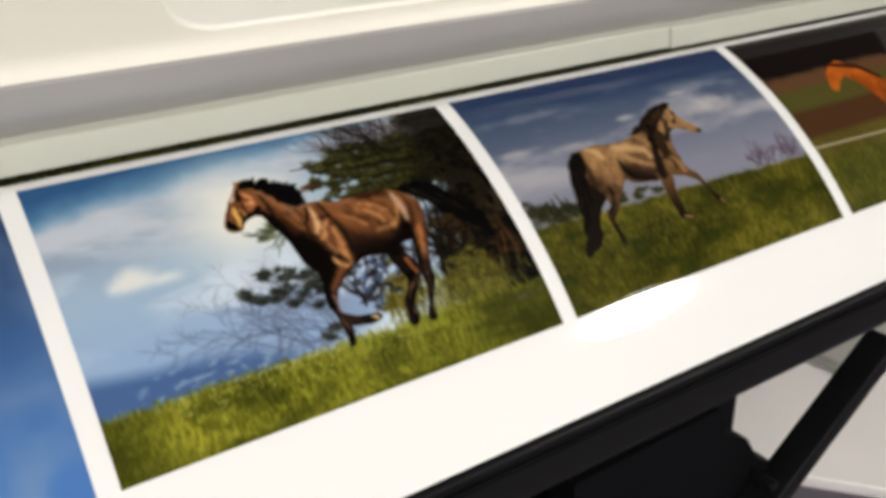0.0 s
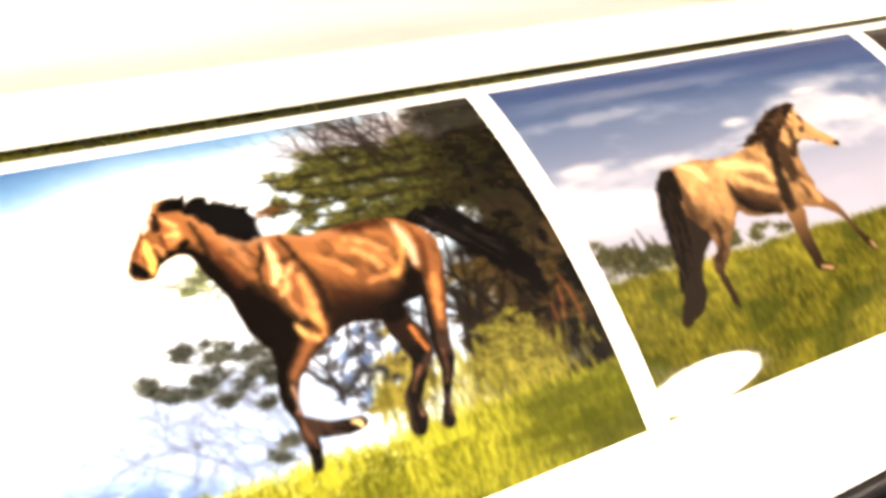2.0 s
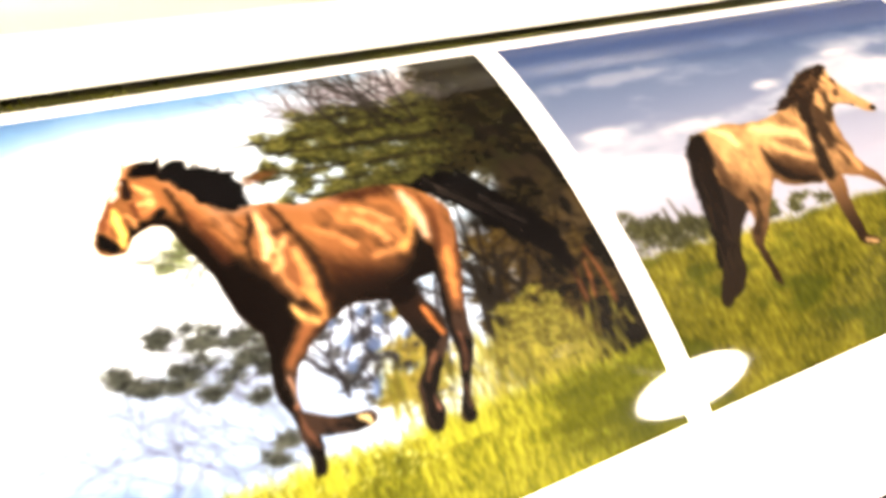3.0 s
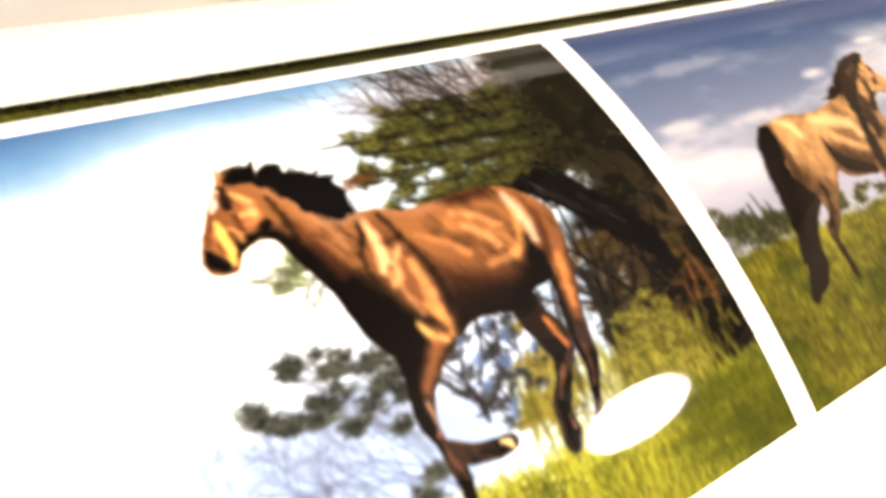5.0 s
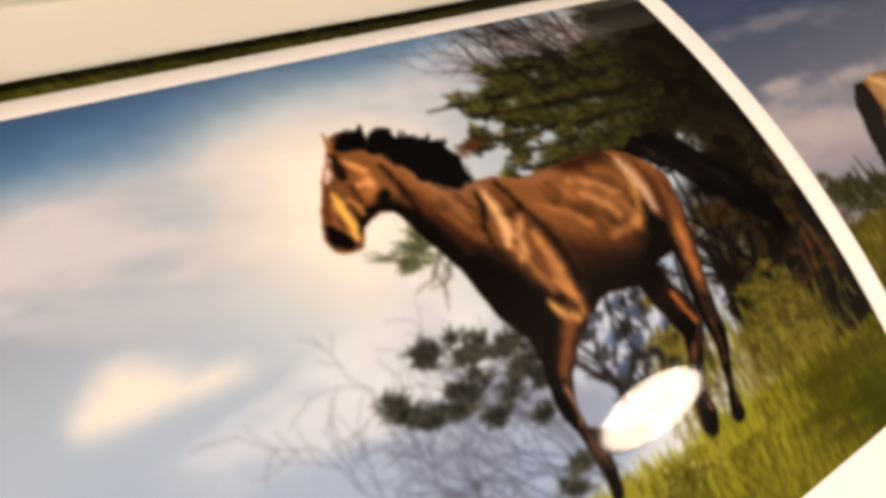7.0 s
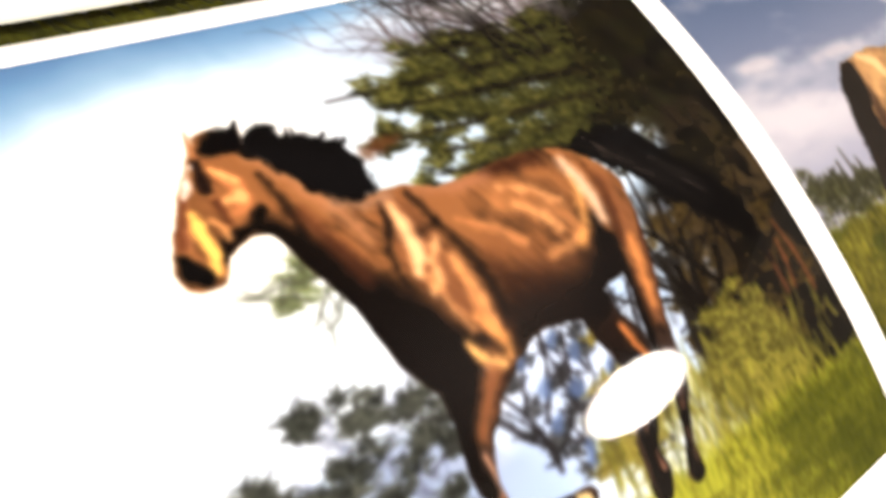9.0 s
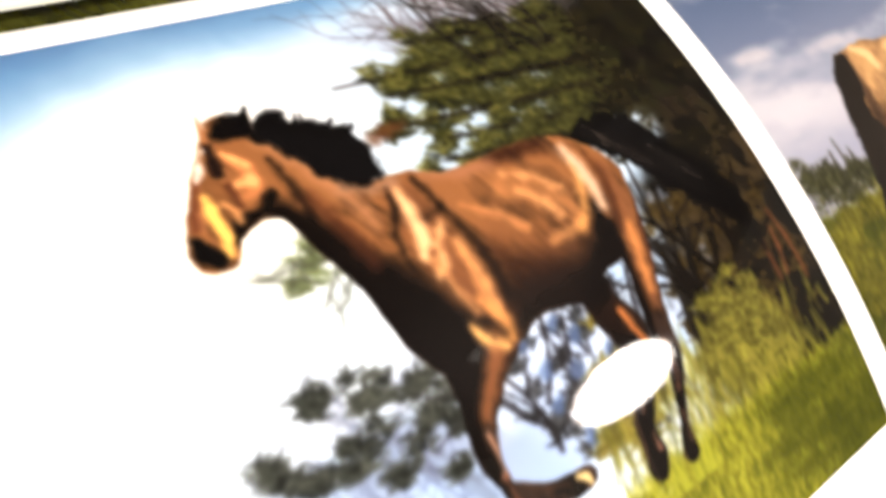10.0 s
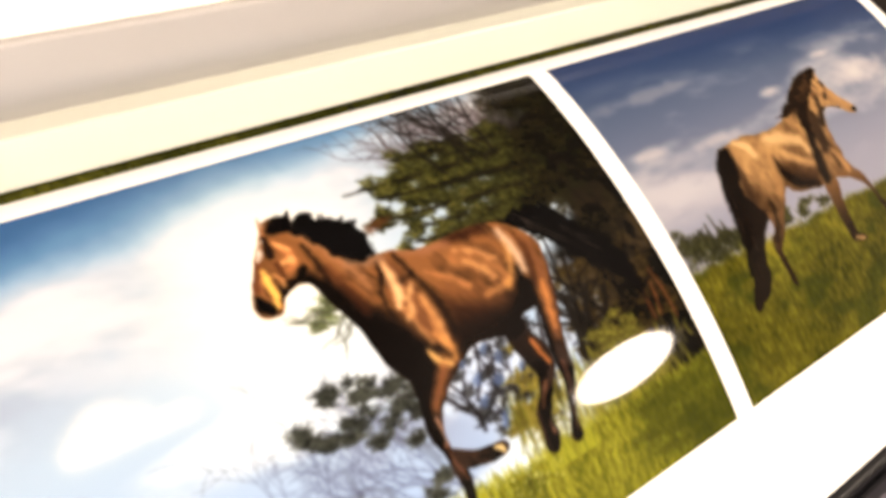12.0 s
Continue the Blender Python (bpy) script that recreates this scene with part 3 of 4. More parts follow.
    p.blur(2)
    # meadow

    def top(uu):
        return 0.182 - 0.010 * uu
    line = 0.182 - 0.010 * u + 0.022 * (cloudy(x, y * 0, 34, 3, 71) - 0.5) + 0.012 * (cloudy(x, y * 0, 9, 2, 72) - 0.5)
    field = ramp(line - v, -0.014, 0.014)
    grass(p, field, (0.26, 0.275, 0.07), (0.73, 0.715, 0.27), 81, rng, 5200, top)
    shade = ramp(u, 0.60, 0.96) + ramp(0.18 - u, 0, 0.18) * 0.8
    p.lay((0.185, 0.20, 0.055), field * np.clip(shade, 0, 1) * (0.35 + 0.6 * cloudy(x * 0.6, y * 1.6, 12, 4, 83)))
    p.lay((0.19, 0.205, 0.055), field * ramp(cloudy(x * 0.7, y * 2.2, 10, 4, 84), 0.46, 0.68) * 0.38)
    for _ in range(260):
        uu = rng.uniform(0.12, 0.66)
        vv = top(uu) - rng.random() ** 2 * 0.07
        p.stroke((0.74, 0.75, 0.48), uu, vv, 0.0026, uu + 0.003, vv + 0.004, 0.0016, 0.5)
    for _ in range(60):
        uu = rng.choice((rng.uniform(0.47, 0.56), rng.uniform(0.63, 0.73)))
        p.stroke((0.56, 0.57, 0.20), uu, 0.135, 0.004, uu + rng.uniform(-0.01, 0.01), rng.uniform(0.17, 0.20), 0.001, 0.6)
    p.blur(1)
    # one plain brown shape in the meadow
    wob = 0.006 * (cloudy(x, y, 60, 3, 91) - 0.5)
    night, gold, tan = (0.050, 0.032, 0.026), (0.86, 0.66, 0.38), (0.68, 0.49, 0.33)
    tail = p.outline((0.757, 0.639), (0.786, 0.662), (0.812, 0.668), (0.840, 0.656), (0.862, 0.623), (0.886, 0.573), (0.910, 0.524), (0.929, 0.481), (0.939, 0.416), (0.929, 0.351), (0.912, 0.407), (0.888, 0.447), (0.863, 0.478), (0.840, 0.522), (0.823, 0.562), (0.802, 0.588), (0.780, 0.610)) + 4 * wob
    p.lay((0.030, 0.025, 0.026), ramp(-tail, -0.007, 0.007) * 0.96)
    for _ in range(70):
        t = rng.random()
        uu, vv = 0.775 + 0.075 * t, 0.655 - 0.085 * t + rng.uniform(-0.02, 0.02)
        p.stroke((0.25, 0.22, 0.20) if rng.random() < 0.3 else (0.03, 0.025, 0.025), uu, vv, 0.003, uu + 0.05, vv - 0.07 + rng.uniform(-0.025, 0.02), 0.001, 0.55)
    far_hind = p.outline((0.659, 0.432), (0.668, 0.361), (0.677, 0.314), (0.664, 0.277), (0.647, 0.247), (0.643, 0.208), (0.641, 0.172), (0.657, 0.164), (0.669, 0.193), (0.670, 0.233), (0.695, 0.284), (0.712, 0.319), (0.715, 0.366), (0.701, 0.406), (0.696, 0.446)) + wob
    far_fore = p.outline((0.502, 0.278), (0.530, 0.252), (0.556, 0.243), (0.581, 0.240), (0.588, 0.226), (0.575, 0.212), (0.540, 0.218), (0.516, 0.228), (0.503, 0.252)) + wob
    near_hind = p.outline((0.791, 0.581), (0.790, 0.534), (0.780, 0.480), (0.769, 0.437), (0.756, 0.387), (0.746, 0.334), (0.742, 0.298), (0.726, 0.254), (0.709, 0.208), (0.706, 0.167), (0.695, 0.158), (0.686, 0.175), (0.702, 0.220), (0.713, 0.277), (0.715, 0.322), (0.720, 0.370), (0.731, 0.438), (0.734, 0.501), (0.754, 0.558)) + wob
    near_fore = p.outline((0.577, 0.418), (0.548, 0.389), (0.529, 0.363), (0.512, 0.331), (0.505, 0.285), (0.508, 0.250), (0.515, 0.223), (0.512, 0.192), (0.508, 0.167), (0.495, 0.167), (0.497, 0.195), (0.494, 0.230), (0.493, 0.274), (0.485, 0.303), (0.488, 0.342), (0.494, 0.381), (0.496, 0.428), (0.523, 0.473), (0.559, 0.470)) + wob
    body = p.outline((0.412, 0.815), (0.424, 0.833), (0.439, 0.834), (0.447, 0.823), (0.460, 0.834), (0.455, 0.796), (0.469, 0.768), (0.489, 0.721), (0.507, 0.698), (0.539, 0.684), (0.568, 0.682), (0.593, 0.665), (0.623, 0.663), (0.662, 0.665), (0.713, 0.665), (0.749, 0.653), (0.774, 0.625), (0.792, 0.584), (0.790, 0.534), (0.758, 0.450), (0.731, 0.451), (0.702, 0.442), (0.674, 0.415), (0.648, 0.425), (0.620, 0.432), (0.594, 0.428), (0.571, 0.412), (0.514, 0.405), (0.495, 0.425), (0.476, 0.478), (0.467, 0.555), (0.446, 0.633), (0.439, 0.673), (0.427, 0.682), (0.413, 0.680), (0.397, 0.668), (0.385, 0.642), (0.367, 0.640), (0.355, 0.653), (0.354, 0.680), (0.368, 0.718), (0.385, 0.762)) + wob
    for limb, lo, hi, warm in ((far_hind, 0.32, 0.42, 0.6), (far_fore, 0.10, 0.40, 0.05), (near_hind, 0.33, 0.45, 1.0), (near_fore, 0.355, 0.43, 0.9)):
        tone = ramp(v + 0.05 * (cloudy(x, y, 25, 3, 95) - 0.5), lo, hi)[..., None] * warm
        fleck = ramp(cloudy(x * 1.5, y * 0.8, 26, 3, 96), 0.45, 0.68)[..., None]
        low = np.array((0.065, 0.048, 0.042)) * (1 - fleck) + np.array((0.20, 0.15, 0.125)) * fleck
        high = np.array((0.20, 0.12, 0.08)) * (1 - fleck) + np.array((0.38, 0.245, 0.155)) * fleck
        m = ramp(-limb, -0.004, 0.004)[..., None]
        p.rgb = p.rgb * (1 - m) + (low * (1 - tone) + high * tone) * m
    wx, wy = x + 0.04 * (cloudy(x, y, 8, 3, 101) - 0.5), y + 0.04 * (cloudy(x, y, 8, 3, 102) - 0.5)
    hair = cloudy(wx * 3.0 + wy * 1.6, wy * 0.9, 46, 2, 98)
    ridge = 1 - abs(2 * cloudy(wx * 1.7 + wy * 0.9, wy * 0.8 - wx * 0.3, 10, 3, 97) - 1)
    light = np.clip(0.44 + 2.3 * (v - 0.56) - 0.4 * (u - 0.6) + 0.50 * ramp(ridge, 0.55, 0.95) + 0.9 * (cloudy(wx, wy, 12, 4, 99) - 0.5) + 0.6 * (hair - 0.5), 0, 1)[..., None]
    coat = np.array((0.105, 0.070, 0.050)) * (1 - light) + np.array((0.53, 0.36, 0.22)) * light
    m = ramp(-body, -0.004, 0.004)[..., None]
    p.rgb = p.rgb * (1 - m) + coat * m
    m = ramp(-np.minimum(np.minimum(body, np.minimum(near_hind, near_fore)), np.minimum(far_hind, far_fore)), -0.004, 0.004)

    def dab(colour, amount, soft, *pts):
        p.lay(colour, ramp(-(p.limb(*pts) + 2 * wob), -1.2 * soft, soft * 0.6) * amount * m)
    # shade below: throat, chest, belly, flank
    dab(night, 0.95, 0.018, (0.435, 0.688, 0.0126), (0.448, 0.654, 0.0223), (0.459, 0.610, 0.0302), (0.472, 0.558, 0.0378), (0.486, 0.507, 0.0452), (0.501, 0.461, 0.0448), (0.514, 0.419, 0.0287))
    dab(night, 0.85, 0.030, (0.491, 0.562, 0.0136), (0.503, 0.504, 0.0295), (0.523, 0.458, 0.0240))
    dab(night, 0.75, 0.020, (0.506, 0.409, 0.0104), (0.496, 0.359, 0.0076), (0.489, 0.302, 0.0062), (0.492, 0.268, 0.0049))
    dab(night, 0.9, 0.030, (0.593, 0.440, 0.0137), (0.635, 0.436, 0.0252), (0.676, 0.440, 0.0286), (0.709, 0.464, 0.0205))
    dab((0.09, 0.055, 0.042), 0.8, 0.045, (0.597, 0.471, 0.0222), (0.644, 0.465, 0.0284), (0.691, 0.472, 0.0233))
    dab(night, 0.95, 0.012, (0.734, 0.538, 0.0046), (0.730, 0.502, 0.0135), (0.725, 0.465, 0.0162), (0.700, 0.444, 0.0174), (0.678, 0.428, 0.0142))
    dab(night, 0.9, 0.010, (0.741, 0.498, 0.0090), (0.732, 0.438, 0.0088), (0.725, 0.387, 0.0058), (0.716, 0.324, 0.0042))
    dab((0.16, 0.085, 0.055), 0.7, 0.030, (0.600, 0.536, 0.0057), (0.616, 0.505, 0.0128), (0.651, 0.490, 0.0115))
    # lit back, barrel and quarter
    dab((0.54, 0.37, 0.23), 0.7, 0.030, (0.592, 0.628, 0.0089), (0.641, 0.627, 0.0136), (0.689, 0.617, 0.0138), (0.722, 0.589, 0.0108))
    dab((0.74, 0.52, 0.33), 0.65, 0.024, (0.645, 0.609, 0.0045), (0.678, 0.581, 0.0090), (0.707, 0.558, 0.0106), (0.713, 0.534, 0.0075))
    dab((0.48, 0.32, 0.20), 0.6, 0.030, (0.623, 0.565, 0.0117), (0.651, 0.524, 0.0145), (0.684, 0.499, 0.0102))
    dab((0.80, 0.60, 0.36), 0.8, 0.013, (0.740, 0.607, 0.0016), (0.735, 0.570, 0.0039), (0.724, 0.538, 0.0038), (0.706, 0.513, 0.0022))
    dab((0.82, 0.62, 0.42), 0.7, 0.012, (0.661, 0.599, 0.0015), (0.684, 0.568, 0.0030), (0.692, 0.543, 0.0022))
    dab((0.78, 0.57, 0.37), 0.6, 0.012, (0.668, 0.514, 0.0029), (0.691, 0.516, 0.0030), (0.707, 0.525, 0.0015))
    dab((0.17, 0.085, 0.055), 0.8, 0.016, (0.650, 0.660, 0.0031), (0.682, 0.657, 0.0078), (0.715, 0.652, 0.0063))
    dab((0.62, 0.44, 0.33), 0.7, 0.016, (0.575, 0.672, 0.0015), (0.609, 0.655, 0.0045), (0.648, 0.652, 0.0031))
    dab((0.84, 0.72, 0.62), 0.85, 0.015, (0.740, 0.632, 0.0032), (0.747, 0.603, 0.0079), (0.749, 0.567, 0.0062), (0.747, 0.531, 0.0031))
    dab((0.48, 0.32, 0.205), 0.85, 0.016, (0.774, 0.581, 0.0110), (0.773, 0.533, 0.0139), (0.763, 0.480, 0.0121), (0.749, 0.423, 0.0088), (0.740, 0.373, 0.0043))
    dab((0.78, 0.54, 0.32), 0.75, 0.012, (0.763, 0.488, 0.0045), (0.753, 0.436, 0.0044), (0.745, 0.393, 0.0029))
    dab((0.24, 0.13, 0.08), 0.7, 0.012, (0.763, 0.613, 0.0016), (0.768, 0.569, 0.0039), (0.760, 0.522, 0.0031), (0.752, 0.493, 0.0015))
    # shoulder and forearm
    dab((0.47, 0.31, 0.205), 0.75, 0.030, (0.549, 0.647, 0.0131), (0.549, 0.582, 0.0184), (0.557, 0.516, 0.0180), (0.567, 0.467, 0.0137))
    dab((0.90, 0.74, 0.56), 0.95, 0.012, (0.544, 0.658, 0.0022), (0.544, 0.625, 0.0058), (0.543, 0.588, 0.0071), (0.533, 0.566, 0.0028))
    dab((0.84, 0.66, 0.47), 0.85, 0.010, (0.567, 0.599, 0.0022), (0.551, 0.574, 0.0042), (0.547, 0.544, 0.0042), (0.535, 0.534, 0.0021))
    dab((0.80, 0.60, 0.40), 0.8, 0.012, (0.570, 0.565, 0.0028), (0.575, 0.516, 0.0056), (0.574, 0.471, 0.0041))
    dab((0.82, 0.60, 0.36), 0.8, 0.013, (0.562, 0.484, 0.0041), (0.572, 0.450, 0.0054), (0.572, 0.423, 0.0040))
    dab((0.90, 0.72, 0.46), 0.9, 0.010, (0.540, 0.460, 0.0027), (0.544, 0.441, 0.0040), (0.552, 0.427, 0.0053), (0.562, 0.419, 0.0040))
    dab((0.54, 0.36, 0.23), 0.8, 0.013, (0.549, 0.417, 0.0080), (0.531, 0.390, 0.0078), (0.511, 0.358, 0.0064))
    dab((0.72, 0.56, 0.46), 0.85, 0.007, (0.504, 0.336, 0.0032), (0.505, 0.311, 0.0031), (0.503, 0.288, 0.0019))
    dab((0.42, 0.28, 0.21), 0.65, 0.005, (0.501, 0.283, 0.0031), (0.503, 0.243, 0.0031), (0.509, 0.212, 0.0031))
    dab(night, 0.75, 0.007, (0.535, 0.670, 0.0015), (0.533, 0.638, 0.0022), (0.519, 0.604, 0.0028), (0.517, 0.558, 0.0028))
    dab(night, 0.7, 0.010, (0.566, 0.670, 0.0015), (0.574, 0.625, 0.0029), (0.587, 0.574, 0.0036), (0.593, 0.519, 0.0035), (0.589, 0.472, 0.0041))
    dab(night, 0.55, 0.010, (0.555, 0.612, 0.0014), (0.575, 0.619, 0.0022))
    dab(night, 0.55, 0.012, (0.519, 0.565, 0.0028), (0.520, 0.518, 0.0041), (0.526, 0.486, 0.0040), (0.555, 0.457, 0.0027))
    dab(night, 0.5, 0.010, (0.540, 0.524, 0.0014), (0.546, 0.476, 0.0027), (0.568, 0.434, 0.0020))
    dab((0.76, 0.54, 0.35), 0.65, 0.010, (0.596, 0.610, 0.0015), (0.627, 0.580, 0.0037), (0.647, 0.547, 0.0029))
    dab((0.80, 0.60, 0.41), 0.7, 0.010, (0.657, 0.631, 0.0015), (0.687, 0.611, 0.0038), (0.710, 0.580, 0.0031))
    dab((0.76, 0.55, 0.35), 0.7, 0.010, (0.570, 0.549, 0.0028), (0.568, 0.504, 0.0042), (0.569, 0.466, 0.0027))
    dab((0.76, 0.56, 0.37), 0.7, 0.010, (0.540, 0.555, 0.0021), (0.545, 0.507, 0.0041), (0.552, 0.474, 0.0027))
    dab(night, 0.92, 0.013, (0.436, 0.678, 0.0098), (0.445, 0.632, 0.0124), (0.466, 0.555, 0.0161), (0.476, 0.485, 0.0184), (0.494, 0.429, 0.0208), (0.494, 0.373, 0.0115), (0.488, 0.329, 0.0075))
    # neck and head
    dab((0.64, 0.46, 0.32), 0.85, 0.014, (0.453, 0.786, 0.0030), (0.469, 0.757, 0.0074), (0.484, 0.722, 0.0088), (0.499, 0.676, 0.0086), (0.508, 0.633, 0.0057))
    dab((0.62, 0.50, 0.42), 0.6, 0.012, (0.500, 0.692, 0.0029), (0.523, 0.675, 0.0058), (0.547, 0.675, 0.0030))
    dab(night, 0.75, 0.008, (0.453, 0.758, 0.0022), (0.457, 0.730, 0.0036), (0.460, 0.695, 0.0043), (0.459, 0.667, 0.0042))
    dab((0.30, 0.17, 0.11), 0.7, 0.014, (0.467, 0.687, 0.0043), (0.478, 0.638, 0.0070), (0.488, 0.586, 0.0069))
    dab((0.70, 0.47, 0.30), 0.9, 0.008, (0.421, 0.777, 0.0044), (0.432, 0.756, 0.0073), (0.429, 0.727, 0.0086), (0.419, 0.718, 0.0057))
    dab((0.90, 0.68, 0.46), 0.8, 0.006, (0.417, 0.736, 0.0043), (0.430, 0.737, 0.0057))
    dab(night, 0.92, 0.006, (0.440, 0.712, 0.0057), (0.430, 0.697, 0.0084), (0.414, 0.691, 0.0070), (0.402, 0.685, 0.0069), (0.393, 0.668, 0.0041))
    dab((0.10, 0.06, 0.05), 0.95, 0.005, (0.411, 0.797, 0.0044), (0.409, 0.777, 0.0087), (0.408, 0.757, 0.0072))
    dab((0.88, 0.66, 0.44), 0.85, 0.005, (0.419, 0.783, 0.0022), (0.427, 0.771, 0.0036), (0.433, 0.760, 0.0029))
    dab((0.30, 0.17, 0.115), 0.8, 0.006, (0.409, 0.739, 0.0043), (0.410, 0.712, 0.0042))
    dab((0.40, 0.24, 0.16), 0.85, 0.005, (0.387, 0.756, 0.0043), (0.377, 0.724, 0.0056), (0.367, 0.699, 0.0055))
    dab((0.62, 0.42, 0.28), 0.6, 0.004, (0.389, 0.748, 0.0021), (0.379, 0.715, 0.0028), (0.373, 0.693, 0.0020))
    dab((0.93, 0.76, 0.42), 0.95, 0.008, (0.387, 0.733, 0.0035), (0.386, 0.703, 0.0044), (0.387, 0.674, 0.0048), (0.383, 0.656, 0.0030))
    dab((0.84, 0.62, 0.40), 0.7, 0.006, (0.399, 0.718, 0.0028), (0.404, 0.705, 0.0028), (0.404, 0.692, 0.0021))
    dab((0.90, 0.86, 0.84), 0.9, 0.006, (0.405, 0.793, 0.0018), (0.395, 0.773, 0.0032), (0.388, 0.756, 0.0017))
    dab((0.035, 0.030, 0.032), 0.97, 0.006, (0.363, 0.682, 0.0067), (0.365, 0.666, 0.0121), (0.373, 0.654, 0.0080))
    dab((0.66, 0.44, 0.28), 0.9, 0.006, (0.414, 0.825, 0.0022), (0.414, 0.807, 0.0030))
    # lower legs
    dab((0.72, 0.46, 0.26), 0.8, 0.007, (0.695, 0.389, 0.0021), (0.700, 0.358, 0.0035), (0.706, 0.332, 0.0042))
    dab((0.52, 0.36, 0.27), 0.7, 0.006, (0.685, 0.298, 0.0027), (0.672, 0.274, 0.0027), (0.663, 0.253, 0.0020))
    dab((0.58, 0.42, 0.34), 0.7, 0.005, (0.663, 0.225, 0.0020), (0.663, 0.203, 0.0020))
    dab((0.42, 0.28, 0.22), 0.7, 0.006, (0.726, 0.320, 0.0028), (0.727, 0.298, 0.0028), (0.717, 0.252, 0.0021))
    dab((0.34, 0.25, 0.21), 0.6, 0.006, (0.708, 0.222, 0.0020), (0.704, 0.186, 0.0020))
    dab((0.84, 0.76, 0.55), 0.9, 0.006, (0.566, 0.235, 0.0025), (0.575, 0.226, 0.0045), (0.578, 0.216, 0.0025))
    dab((0.30, 0.21, 0.16), 0.5, 0.005, (0.515, 0.267, 0.0019), (0.536, 0.243, 0.0031), (0.554, 0.234, 0.0025))
    # dark fringe along the upper edge
    fringe = p.outline((0.415, 0.810), (0.426, 0.827), (0.441, 0.831), (0.458, 0.831), (0.456, 0.806), (0.469, 0.823), (0.486, 0.819), (0.489, 0.799), (0.506, 0.795), (0.527, 0.776), (0.541, 0.748), (0.544, 0.718), (0.541, 0.688), (0.522, 0.679), (0.501, 0.692), (0.484, 0.723), (0.468, 0.760), (0.455, 0.785), (0.442, 0.798), (0.425, 0.798)) + 3 * wob
    p.lay((0.030, 0.024, 0.026), ramp(-fringe, -0.006, 0.006) * 0.97)
    for _ in range(30):
        t = rng.random()
        uu, vv = 0.452 + 0.075 * t, 0.815 - 0.055 * t
        a = rng.uniform(0.2, 1.7) - 0.5 * t
        l = rng.uniform(0.010, 0.030)
        p.stroke((0.04, 0.034, 0.034), uu, vv, 0.005, uu + l * math.cos(a) / 1.505, vv + l * math.sin(a), 0.001, 0.8)
    p.stroke((0.035, 0.028, 0.03), *(0.448, 0.810, 0.0105), *(0.461, 0.839, 0.0015), 0.97)
    p.stroke((0.60, 0.42, 0.28), *(0.413, 0.812, 0.0047), *(0.417, 0.842, 0.0012), 0.95)
    for ua, va, ra in ((0.554, 0.740, 0.0107), (0.570, 0.746, 0.0123), (0.583, 0.746, 0.0062)):
        p.stroke((0.36, 0.22, 0.13), ua, va, ra, ua + 0.008, va + 0.004, ra * 0.5, 0.75, 0.010)
    p.blur(3)
    return p


